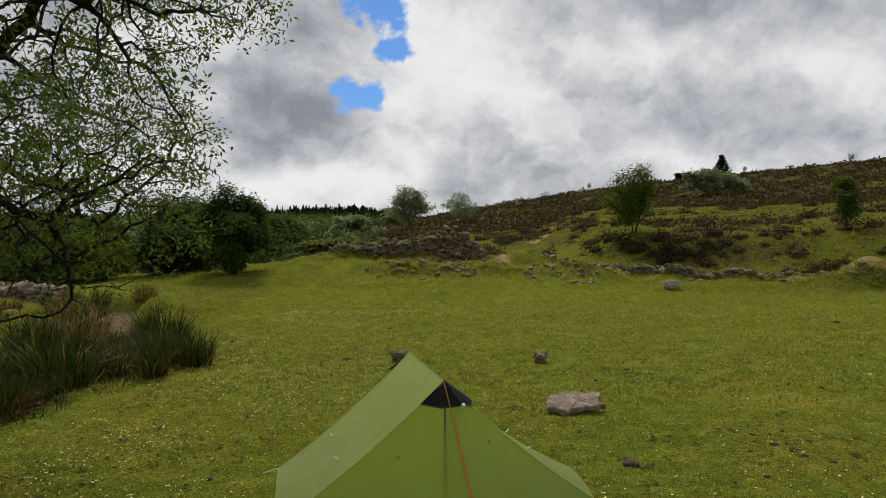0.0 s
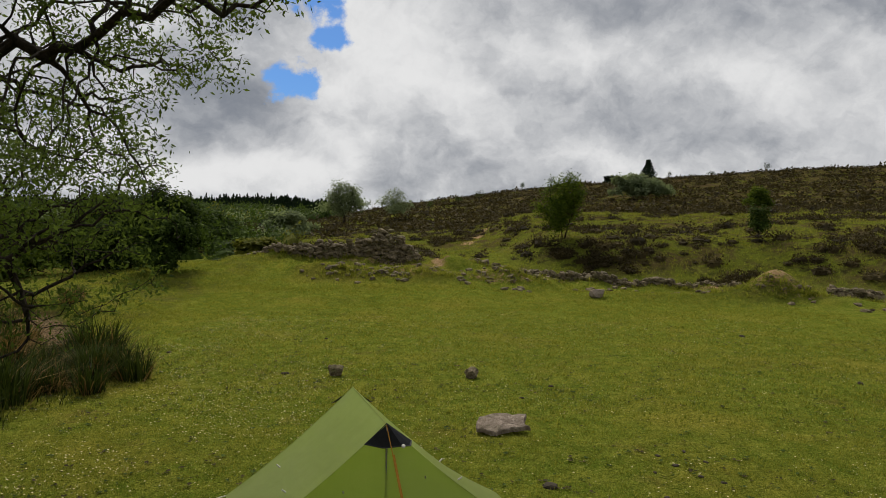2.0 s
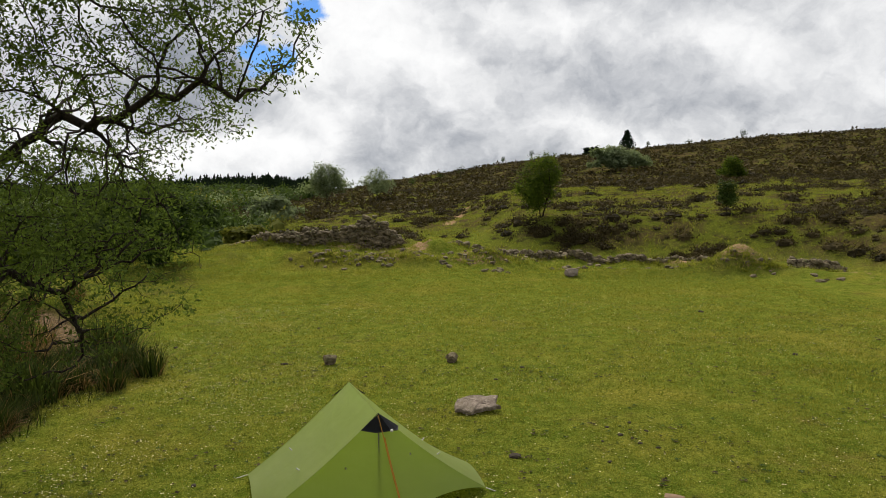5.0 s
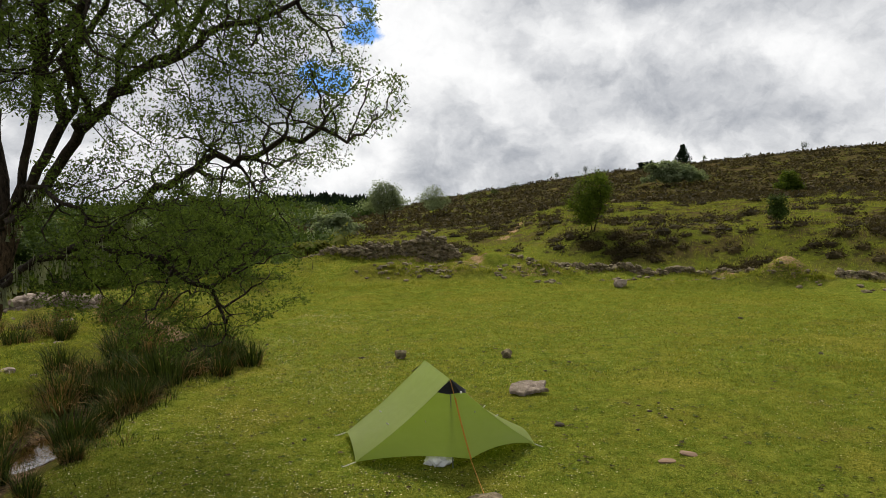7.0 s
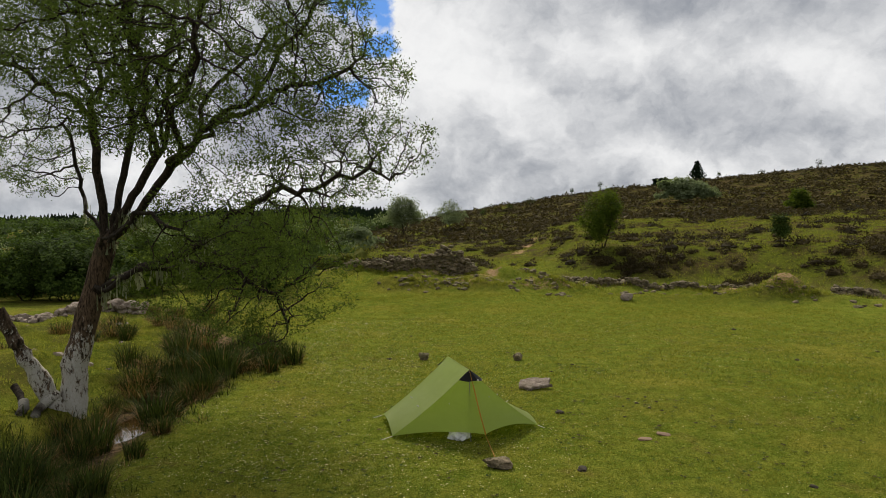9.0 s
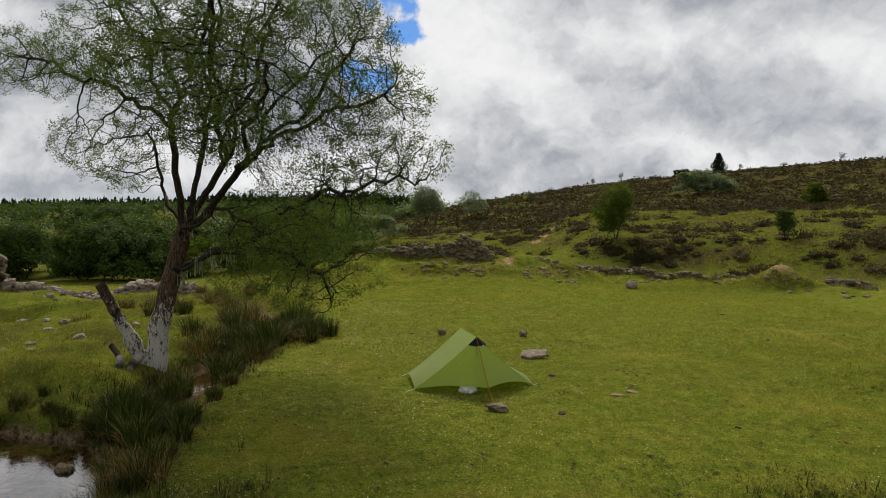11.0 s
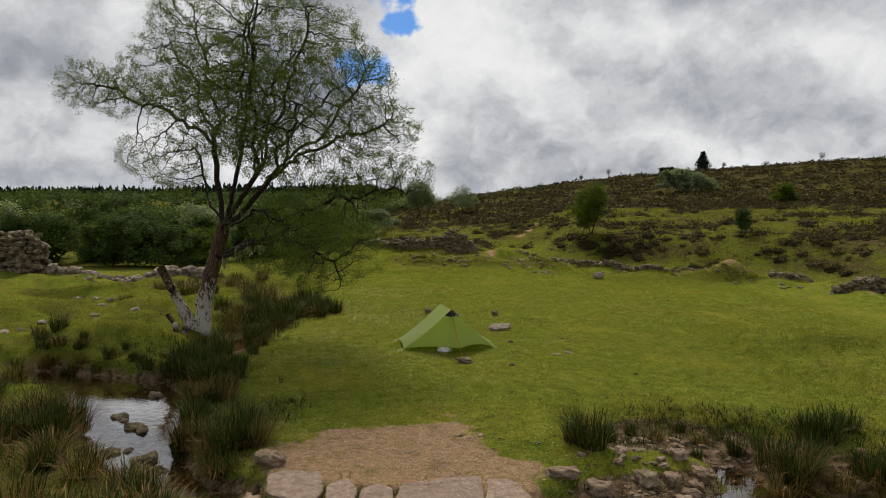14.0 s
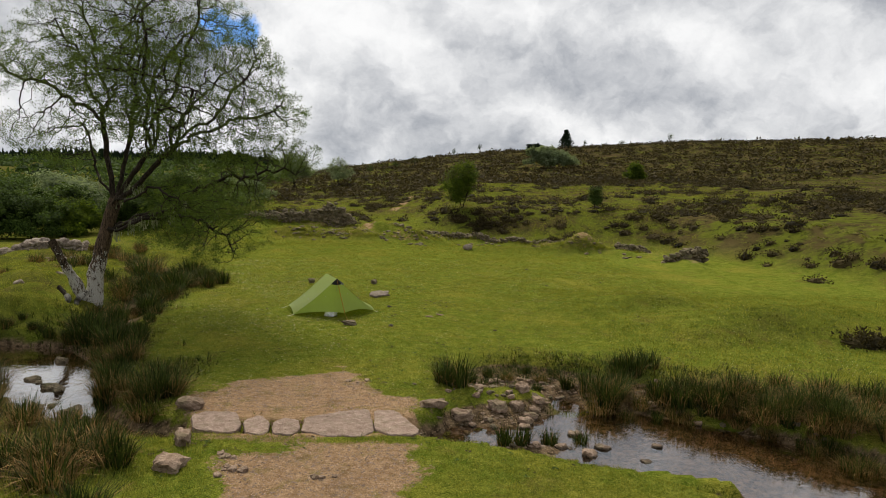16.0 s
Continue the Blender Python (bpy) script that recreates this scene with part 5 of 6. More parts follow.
# rushes and tussocks on the boggy ground left of the bridge, and along both waterlines
bog = random.Random(31)
for k in range(95):
    x, y = bog.uniform(-10.5, -2.3), bog.uniform(-8.2, -0.6)
    d, wd = to_line(np.array([x]), np.array([y]), BROOK)
    if d[0] < wd[0] + 0.12 or y > 1.2 + 0.55 * x + 4.8 or (x > -2.7 and y > -5.2):
        continue
    rush(x, y, bog.uniform(0.55, 1.1), DRY_RUSH if k % 2 else GREEN_RUSH, k, TAWNY if k % 2 else TALL, "rushes along the brook")
for k in range(54):
    s = bog.random()
    x, y = np.interp(s, [0, 0.25, 0.5, 0.75, 1], [6.6, 8.3, 9.3, 9.9, 10.7]), np.interp(s, [0, 0.25, 0.5, 0.75, 1], [-3.0, -3.75, -4.85, -5.9, -6.9])
    x, y = x + bog.gauss(0.05, 0.15), y + bog.gauss(0.05, 0.15)
    rush(x, y, bog.uniform(0.35, 0.7), DRY_RUSH if k % 3 else BRIGHT_RUSH, k, TAWNY if k % 3 else SOFT, "rushes along the brook")
# the rushy side ditch between the turf and the willow
r2 = random.Random(5)
for k in range(205):
    y = r2.uniform(-3.2, 14.5)
    mid_x = np.interp(y, [-3, -1, 2, 5, 7.2, 9.5, 12.5, 16], [-4.0, -4.7, -5.3, -5.9, -6.1, -6.6, -6.6, -8.2])
    x = mid_x + (r2.uniform(-1.5, 0.45) if y < 9.5 else r2.gauss(-0.3, 0.9))
    x = min(x, mid_x + 0.55)
    if (abs(x + 6.9) < 0.5 and 5.9 < y < 8.2) or abs(x + 6.45 - (5.9 - y) * 0.5) < 0.55 and 4.3 < y < 6.4:
        continue
    if spot(x, y) < LEVEL + 0.04:
        continue
    dry = r2.random() < (0.42 if y > 8 or y < 3 else 0.25)
    rush(x, y, r2.choice((0.4, 0.55, 0.7, 0.9, 1.1)) * r2.uniform(0.85, 1.15) * (1.5 if y > 9 else 1.05), DRY_RUSH if dry else GREEN_RUSH, k, TAWNY if dry else TALL, "rushes in the side ditch")
for k in range(16):
    rush(-5.75 + r2.gauss(0, 0.27), 11.75 + r2.gauss(0, 0.4), r2.uniform(0.9, 1.2), GREEN_RUSH if k % 4 else DRY_RUSH, k, TALL if k % 4 else TAWNY, "rushes in the side ditch")
for k in range(40):
    x, y = r2.uniform(-14, -6.5), r2.uniform(12.5, 24)
    if x > -8.8 - (y - 12.5) * 0.2:
        continue
    rush(x, y, r2.uniform(0.8, 1.2), DRY_RUSH if r2.random() < 0.6 else GREEN_RUSH, k, TAWNY, "rushes in the rough grass")


rush_bed()


def scatter(name, bases, mats, places, label, category, align=0.0):
    """Many copies of small base meshes joined into one."""
    all_v, all_f, n = [], [], 0
    for k, (bv, bf) in enumerate(bases):
        p = places[k::len(bases)]
        if not len(p):
            continue
        c, s = np.cos(p[:, 3]), np.sin(p[:, 3])
        sc = p[:, 4]
        x = (bv[None, :, 0] * c[:, None] - bv[None, :, 1] * s[:, None]) * sc[:, None] + p[:, 0:1]
        y = (bv[None, :, 0] * s[:, None] + bv[None, :, 1] * c[:, None]) * sc[:, None] + p[:, 1:2]
        z = bv[None, :, 2] * (sc * p[:, 5])[:, None] + p[:, 2:3]
        all_v.append(np.stack([x, y, z], -1).reshape(-1, 3))
        all_f.append((bf[None] + (np.arange(len(p)) * len(bv))[:, None, None]).reshape(-1, bf.shape[1]) + n)
        n += len(p) * len(bv)
    ob = part(name, mesh_of(name, np.concatenate(all_v), np.concatenate(all_f), mats))
    return tagged(ob, label, category, kind="stuff")


def clump(n, leaf, seed, flat=0.75, core=True, lay=0.0):
    """A low domed clump of many small sprigs; lay: the share of leaves that lie flat on its skin."""
    r = np.random.default_rng(seed)
    d = r.normal(0, 1, (n, 3))
    d[:, 2] = np.abs(d[:, 2])
    d /= np.linalg.norm(d, axis=1, keepdims=True)
    q = r.uniform(0.55, 1.0, (n, 1)) * (1 + 0.25 * np.sin(3 * np.arctan2(d[:, 1:2], d[:, 0:1]) + seed))
    c = d * q * [1, 1, flat]
    up = d + r.normal(0, 0.5, (n, 3)) + [0, 0, 0.5]
    up /= np.linalg.norm(up, axis=1, keepdims=True)
    u = np.cross(up, r.normal(0, 1, (n, 3)))
    flat_ones = r.random(n) < lay
    face = d + r.normal(0, 0.4, (n, 3)) + [0, 0, 0.35]
    along = np.cross(face, r.normal(0, 1, (n, 3)))
    along /= np.linalg.norm(along, axis=1, keepdims=True)
    up[flat_ones], u[flat_ones] = along[flat_ones], np.cross(face, along)[flat_ones] * 1.5
    u /= np.linalg.norm(u, axis=1, keepdims=True)
    s = leaf * r.uniform(0.6, 1.4, (n, 1))
    v = np.stack([c - u * s * 0.35, c + u * s * 0.35, c + up * s + u * s * 0.12, c + up * s - u * s * 0.12], 1).reshape(-1, 3)
    f = np.arange(4 * n).reshape(n, 4)
    if core:
        seg = 6
        ring = []
        for rad, z in ((0.60, -0.25), (0.54, 0.20 * flat), (0.36, 0.42 * flat), (0.08, 0.54 * flat)):
            a = np.arange(seg) * 2 * np.pi / seg
            k = 1 + r.normal(0, 0.10, seg)
            ring.append(np.stack([np.cos(a) * rad * k, np.sin(a) * rad * k, np.full(seg, z) * k], -1))
        j = np.arange(seg)
        dome = np.concatenate([np.stack([j, (j + 1) % seg, (j + 1) % seg + seg, j + seg], -1) + q * seg for q in range(3)])
        f = np.concatenate([f, dome + len(v)])
        v = np.concatenate([v, np.concatenate(ring)])
    return v, f


def cover_places(n, x0, x1, y0, y1, test, size, seed, tall=(0.7, 1.2)):
    r = np.random.default_rng(seed)
    x, y = r.uniform(x0, x1, n), r.uniform(y0, y1, n)
    ok = r.random(n) < test(x, y)
    x, y = x[ok], y[ok]
    k = len(x)
    return np.stack([x, y, height(x, y) - 0.04, r.uniform(0, 6.28, k), size[0] + (size[1] - size[0]) * r.random(k) ** 2, r.uniform(*tall, k)], -1)


def heathy(x, y, bias, seed):
    s = beyond(x, y)
    g = np.exp(-(((x - 2.5) / 3.0) ** 2 + ((y - 42) / 4.5) ** 2))
    high = smooth01(10, 60, s)
    return smooth01(1.0, 4.0, s) * np.clip(smooth01(bias, bias + 0.25, 0.75 * grain(x, y, 2.6, 2, seed) + 0.55 * grain(x, y, 9.0, 2, seed + 4) + 0.45 * high - 0.04 * smooth01(30, 8, s)), 0, 1) * (1 - 0.95 * g)


heather_bases = [clump(92, 0.18, 300 + k, 0.8, True, 0.5) for k in range(7)]
near = cover_places(4700, -25, 48, 28, 85, lambda x, y: heathy(x, y, -0.06, 21), (0.28, 0.95), 31, (0.5, 1.0))
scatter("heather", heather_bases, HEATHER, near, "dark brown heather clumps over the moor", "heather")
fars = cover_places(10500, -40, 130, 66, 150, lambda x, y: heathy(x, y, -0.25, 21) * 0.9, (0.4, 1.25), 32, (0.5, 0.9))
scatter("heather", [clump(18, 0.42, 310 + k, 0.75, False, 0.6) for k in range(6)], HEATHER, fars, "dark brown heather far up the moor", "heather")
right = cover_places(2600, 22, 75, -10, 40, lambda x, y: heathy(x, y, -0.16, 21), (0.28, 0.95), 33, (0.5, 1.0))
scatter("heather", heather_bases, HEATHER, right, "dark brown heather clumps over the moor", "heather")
bil = cover_places(11500, -25, 90, 0, 120, lambda x, y: heathy(x, y, -0.1, 27) * 0.8, (0.22, 0.75), 34, (0.4, 0.8))
scatter("bilberry", [clump(22, 0.27, 320 + k, 0.5, False, 0.5) for k in range(7)], GORSE, bil, "olive green bilberry and grass tussocks on the moor", "shrub")

# dark heather along the steep bank behind the ruins
r3 = np.random.default_rng(61)
bank = []
for cx, cy, wd, dp, k in ((10.5, 38.5, 2.0, 1.3, 26), (15.0, 34.8, 1.3, 0.7, 12), (17.0, 33.8, 1.3, 0.7, 10), (8.0, 40.0, 0.9, 0.7, 8), (21.5, 34, 1.5, 1.0, 12), (-6.5, 38.8, 1.6, 0.8, 16), (-9.0, 39.5, 1.2, 0.8, 12), (1.0, 52, 2.2, 2.0, 18), (-3, 46, 3, 2, 18), (25.5, 24, 3.0, 4.0, 12), (27.5, 15, 3.0, 5.0, 14), (15.2, 1.5, 0.3, 0.25, 5)):
    x, y = r3.normal(cx, wd * 0.6, k), r3.normal(cy, dp * 0.6, k)
    bank.append(np.stack([x, y, height(x, y) - 0.05, r3.uniform(0, 6.28, k), r3.uniform(0.35, 0.75, k), r3.uniform(0.7, 1.1, k)], -1))
scatter("heather", [clump(210, 0.16, 330 + k, 0.8, True, 0.45) for k in range(5)], HEATHER, np.concatenate(bank), "tall dark heather thickets on the bank", "heather")

# scrub woodland in the valley
sw = np.random.default_rng(73)
wx_, wy_ = sw.uniform(-150, -9, 1500), sw.uniform(36, 150, 1500)
keep = (wx_ < -9 - (wy_ - 36) * 0.10) & (sw.random(1500) < 0.25 + 0.75 * smooth01(-0.2, 0.2, grain(wx_, wy_, 16, 2, 51)))
wx_, wy_ = wx_[keep], wy_[keep]
k_ = len(wx_)
wood = np.stack([wx_, wy_, height(wx_, wy_) - 0.3, sw.uniform(0, 6.28, k_), sw.uniform(1.2, 2.6, k_) * (0.7 + 0.4 * smooth01(40, 120, wy_)), sw.uniform(0.9, 1.5, k_)], -1)
scatter("scrub", [clump(190, 0.13, 350 + k, 1.0, True, 0.85) for k in range(6)], HAWTHORN, np.concatenate([wood[::2], wood[5::8]]), "dark green thorn scrub filling the valley", "scrub")
scatter("scrub", [clump(190, 0.13, 360 + k, 1.0, True, 0.85) for k in range(6)], GORSE, wood[1::8], "olive green scrub filling the valley", "scrub")
scatter("scrub", [clump(190, 0.13, 370 + k, 1.0, True, 0.85) for k in range(6)], SALLOW, wood[3::8], "pale green sallow scrub filling the valley", "scrub")

bw = np.random.default_rng(75)
bx_, by_ = bw.uniform(-480, -35, 1300), bw.uniform(140, 440, 1300)
ok_ = bx_ < -20 - (by_ - 140) * 0.12
big_wood = np.stack([bx_[ok_], by_[ok_], height(bx_[ok_], by_[ok_]) - 0.5, bw.uniform(0, 6.28, ok_.sum()), bw.uniform(3.0, 5.5, ok_.sum()), bw.uniform(0.7, 1.1, ok_.sum())], -1)
scatter("woodland", [clump(56, 0.2, 380 + k, 1.0, True, 0.85) for k in range(5)], HAWTHORN, big_wood, "dark green woodland far across the valley", "woodland")

# far forest on the skyline
fr = np.random.default_rng(71)
fx, fy = fr.uniform(-520, -60, 2600), fr.uniform(420, 520, 2600)
ff = np.stack([fx, fy, height(fx, fy) - 0.5, fr.uniform(0, 6.28, 2600), fr.uniform(0.8, 1.2, 2600), fr.uniform(0.65, 0.95, 2600)], -1)


def spire(seed):
    r = np.random.default_rng(seed)
    at = []
    for h in np.linspace(0.05, 1.0, 9):
        for k in range(3):
            a, q = r.uniform(0, 6.28), 1.7 * (1.05 - h) * r.uniform(0.5, 1.1)
            at.append((math.cos(a) * q, math.sin(a) * q, h * 9.0))
    at = np.array(at)
    d = r.normal(0, 1, at.shape)
    d *= (1.7 - 1.3 * at[:, 2:3] / 9.0)
    v = np.stack([at - [0, 0, 0.8], at + d * 0.8, at + [0.1, 0.1, 1.3], at - d * 0.8], 1).reshape(-1, 3)
    return v, np.arange(len(v)).reshape(-1, 4)


scatter("forest", [spire(400 + k) for k in range(5)], PINE, ff, "dark conifer plantation along the far skyline", "forest")

# ---- ruins and loose stones ----


def dry_wall(name, label, line, size, seed, group="", pool=DARK_STONES, sunk=0.1):
    """A tumbled wall along (x, y, height, thickness) with each stone as a part."""
    r = np.random.default_rng(seed)
    t = empty(name, label, "wall", group)
    n = 0
    for (ax, ay, ah, at), (bx, by, bh, bt) in zip(line, line[1:]):
        ln = math.hypot(bx - ax, by - ay)
        ux, uy = (bx - ax) / ln, (by - ay) / ln
        d = 0.0
        while d < ln:
            q = d / ln
            h, th = ah + (bh - ah) * q, at + (bt - at) * q
            z = -sunk
            while z < h * r.uniform(0.75, 1.1):
                for side in (-1, 1):
                    s = size * r.uniform(0.6, 1.3)
                    off = side * th * 0.28 + r.normal(0, th * 0.08)
                    x, y = ax + ux * d - uy * off + r.normal(0, size * 0.2), ay + uy * d + ux * off + r.normal(0, size * 0.2)
                    ob = new("stone", pool[(n * 5 + seed) % len(pool)])
                    ob.parent = t
                    ob.matrix_basis = pose(x, y, spot(x, y) + z + s * 0.3, r.uniform(-25, 25), r.uniform(-25, 25), math.degrees(math.atan2(uy, ux)) + r.uniform(-40, 40)) @ Matrix.Diagonal((s * 0.6, s * 0.5, s * 0.42, 1))
                    n += 1
                z += size * 0.42
            d += size * 0.95
    return t


def rubble(name, label, places, size, seed, pool=DARK_STONES, sink=0.35):
    """Loose stones near each (x, y, spread, count), as parts of one heap."""
    r = np.random.default_rng(seed)
    t = empty(name, label, "stones", "")
    n = 0
    for cx, cy, sp, k in places:
        for _ in range(k):
            x, y, s = cx + r.normal(0, sp), cy + r.normal(0, sp * 0.6), size * r.uniform(0.45, 1.4)
            ob = new("stone", pool[(n * 3 + seed) % len(pool)])
            ob.parent = t
            ob.matrix_basis = pose(x, y, spot(x, y) + s * 0.35 * (1 - 2 * sink), r.uniform(-15, 15), r.uniform(-15, 15), r.uniform(0, 360)) @ Matrix.Diagonal((s * 0.6, s * 0.48, s * 0.36, 1))
            n += 1
    return t


dry_wall("ruined_wall", "tumbled dark drystone wall of a ruined building", [(-8.4, 35.6, 0.20, 0.5), (-6.4, 35.1, 0.40, 0.5), (-4.2, 34.5, 0.75, 0.55), (-2.2, 33.9, 1.2, 0.6), (-1.2, 33.5, 1.3, 0.6), (-0.2, 33.2, 0.35, 0.5)], 0.23, 11)
dry_wall("ruined_wall", "low line of fallen wall stones in the turf bank", [(1.8, 34.2, 0.22, 0.45), (4.6, 34.5, 0.30, 0.45), (7.2, 33.2, 0.34, 0.45), (9.5, 32.2, 0.30, 0.45), (12.5, 31.4, 0.18, 0.4), (16.5, 30.6, 0.18, 0.4)], 0.22, 12)
dry_wall("ruined_wall", "broken drystone wall beside the moor's foot", [(17.6, 28.3, 0.35, 0.6), (19.4, 27.4, 0.35, 0.6)], 0.30, 13)
dry_wall("ruined_wall", "broken drystone wall beside the moor's foot", [(18.6, 22.6, 0.3, 0.6), (19.8, 22.0, 0.6, 0.7), (20.8, 22.4, 0.75, 0.7)], 0.30, 14)
dry_wall("ruined_wall", "dark upright stub of a ruined drystone wall", [(-25.5, 19.0, 1.9, 1.0), (-23.2, 19.1, 2.05, 1.0), (-22.1, 19.2, 1.7, 0.9)], 0.36, 15)
dry_wall("ruined_wall", "low footings of a ruined wall in the rough turf", [(-21.6, 19.2, 0.4, 0.8), (-20.4, 19.6, 0.15, 0.5), (-17.6, 20.2, 0.10, 0.5), (-16.4, 21.2, 0.45, 0.7), (-15.2, 21.6, 0.3, 0.7), (-14.2, 22.0, 0.05, 0.4)], 0.30, 16, pool=STONES)
rubble("stone_scatter", "lichened stones breaking through the ruined bank", [(-1.6, 29.4, 0.7, 34), (-3.6, 30.3, 0.9, 26), (-0.5, 30.6, 1.2, 20), (3.0, 30.6, 1.0, 16), (1.2, 30.1, 0.8, 16), (3.6, 29.7, 0.6, 14), (1.7, 28.9, 0.25, 6), (4.1, 28.3, 0.35, 8), (-8.8, 36.0, 0.45, 16), (5.4, 31.2, 0.6, 12), (8.5, 31, 1.0, 14), (12.2, 28.8, 1.2, 22), (15.4, 27.1, 1.0, 14), (17, 25.2, 0.8, 8), (11.4, 29.3, 0.4, 6)], 0.21, 21, sink=0.45)
rubble("stone_scatter", "grey stones half sunk in the rough turf", [(-18.3, 18.4, 0.8, 8), (-15.8, 12.8, 0.5, 8), (-17.4, 15.0, 0.7, 8), (-13.4, 6.8, 0.35, 6), (-13.9, 6.0, 0.5, 5), (-13.8, 11.2, 0.3, 5), (-11, 13, 0.6, 4), (-10.5, 10.5, 0.8, 6), (-12.5, 8.5, 0.8, 6), (-15, 17.5, 1.2, 8)], 0.22, 22, STONES, 0.42)
rubble("stone_scatter", "pale pebbles and stones on the brook's muddy shore", [(3.4, -2.2, 0.35, 16), (4.2, -1.7, 0.5, 20), (5.2, -1.6, 0.6, 16), (3.9, -2.8, 0.45, 26), (3.6, -1.9, 0.5, 18), (4.6, -1.3, 0.5, 14), (7.3, -2.0, 0.4, 14), (6.8, -2.2, 0.6, 14), (8.2, -3.6, 0.5, 10), (3.2, -3.6, 0.3, 10), (4.4, -4.9, 0.4, 12), (9.5, -4.8, 0.5, 8)], 0.10, 23, BOULDERS + DARK_STONES, 0.30)
rubble("stone_scatter", "small brown stones in the shallow pool", [(-5.3, -2.6, 0.3, 12), (-4.7, -3.0, 0.3, 12), (-6.4, -0.9, 0.3, 8), (-6.9, 7.9, 0.15, 4)], 0.12, 24, DARK_STONES, 0.3)

WET = "pale granite stone standing in the brook"
for k, (x, y, a, b, c, turn) in enumerate(((2.35, -3.62, 0.32, 0.19, 0.13, 5), (2.95, -3.40, 0.26, 0.17, 0.14, -8), (3.70, -3.15, 0.20, 0.19, 0.17, 30), (4.22, -3.50, 0.20, 0.12, 0.11, 0), (4.15, -3.72, 0.17, 0.12, 0.09, 10), (4.12, -3.05, 0.17, 0.15, 0.13, 40), (4.5, -3.05, 0.15, 0.11, 0.10, -20), (4.34, -2.50, 0.17, 0.14, 0.12, 15), (4.65, -2.75, 0.15, 0.13, 0.10, 0), (4.37, -3.25, 0.20, 0.12, 0.10, -5), (5.9, -2.15, 0.08, 0.07, 0.07, 0), (5.31, -1.9, 0.09, 0.07, 0.05, 20), (4.65, -1.05, 0.15, 0.07, 0.06, -35), (7.1, -2.8, 0.11, 0.08, 0.09, 0), (2.95, -4.75, 0.14, 0.10, 0.07, 0),
                                           (5.06, -4.10, 0.19, 0.14, 0.12, -12), (5.36, -4.78, 0.20, 0.12, 0.11, -25), (5.02, -5.08, 0.19, 0.16, 0.15, 60), (4.60, -5.42, 0.14, 0.12, 0.12, 10), (4.25, -5.25, 0.16, 0.12, 0.12, 0), (4.6, -4.75, 0.13, 0.10, 0.10, 35), (5.96, -5.40, 0.15, 0.11, 0.08, 20), (6.42, -4.72, 0.14, 0.12, 0.10, 0), (3.5, -2.2, 0.17, 0.10, 0.08, -30), (5.9, -2.6, 0.10, 0.08, 0.07, 0))):
    stone(x, y, a * 0.8, b * 0.8, c * 0.72, turn, 0.32, BOULDERS, k, WET, "stones in the brook", z=max(spot(x, y), LEVEL - 0.06), tilt=(k * 37) % 15 - 7)
for k, (x, y, a, b, c) in enumerate(((-5.74, -1.28, 0.20, 0.13, 0.10), (-6.42, -0.66, 0.17, 0.11, 0.08), (-6.20, -0.88, 0.10, 0.08, 0.06), (-5.52, -1.45, 0.18, 0.11, 0.08), (-6.5, 0.9, 0.17, 0.11, 0.10), (-5.45, -2.65, 0.14, 0.10, 0.09), (-4.65, -2.95, 0.22, 0.14, 0.12), (-5.2, -2.5, 0.11, 0.08, 0.06))):
    stone(x, y, a, b, c, k * 40, 0.28, ROUND_STONES, k, "dark wet stone in the shallow pool", "stones in the pool", z=max(spot(x, y), LEVEL - 0.04))
for k, (x, y, a, b, c, turn) in enumerate(((-2.18, -3.75, 0.24, 0.14, 0.12, -10), (-1.86, -5.45, 0.13, 0.24, 0.12, 15), (-1.80, -6.42, 0.22, 0.18, 0.11, -25))):
    stone(x, y, a, b, c, turn, 0.25, BOULDERS, k + 3, "pale lichened boulder at the bridge's end", "boulders by the bridge", z=spot(x, y))
rubble("stone_scatter", "broken flat stones set in the dirt path", [(-1.05, -6.06, 0.12, 8), (-0.88, -6.55, 0.16, 10), (0.49, -6.72, 0.14, 5), (0.9, -2.6, 0.5, 3)], 0.10, 25, BOULDERS, 0.5)

# grass grown over the fallen walls
over = []
og = np.random.default_rng(91)
for line in ([(-8.4, 35.6), (-5.6, 34.9), (-3.0, 34.2), (0.4, 33.0)], [(1.6, 34.2), (4.6, 34.4), (7.2, 33.2), (12.5, 31.4), (16.8, 30.6)], [(-4.2, 30.4), (-1, 29.5), (3.6, 29.8), (5.4, 31)], [(12, 28.4), (15.5, 27.2), (18.5, 27.5)]):
    for (ax, ay), (bx, by) in zip(line, line[1:]):
        q = og.random(90)
        x, y = ax + (bx - ax) * q + og.normal(0, 0.4, 90), ay + (by - ay) * q - 0.15 + og.normal(0, 0.3, 90)
        over.append(np.stack([x, y, height(x, y) + 0.02, og.uniform(0, 6.28, 90), og.uniform(0.6, 1.5, 90), og.uniform(0.6, 1.2, 90)], -1))
scatter("rank_grass", [tuft(16, 0.22, 0.12, 0.9, LAWN, 640 + k, 0.010, 1) for k in range(5)], LAWN, np.concatenate(over), "rank pale grass grown over the fallen walls", "grass")

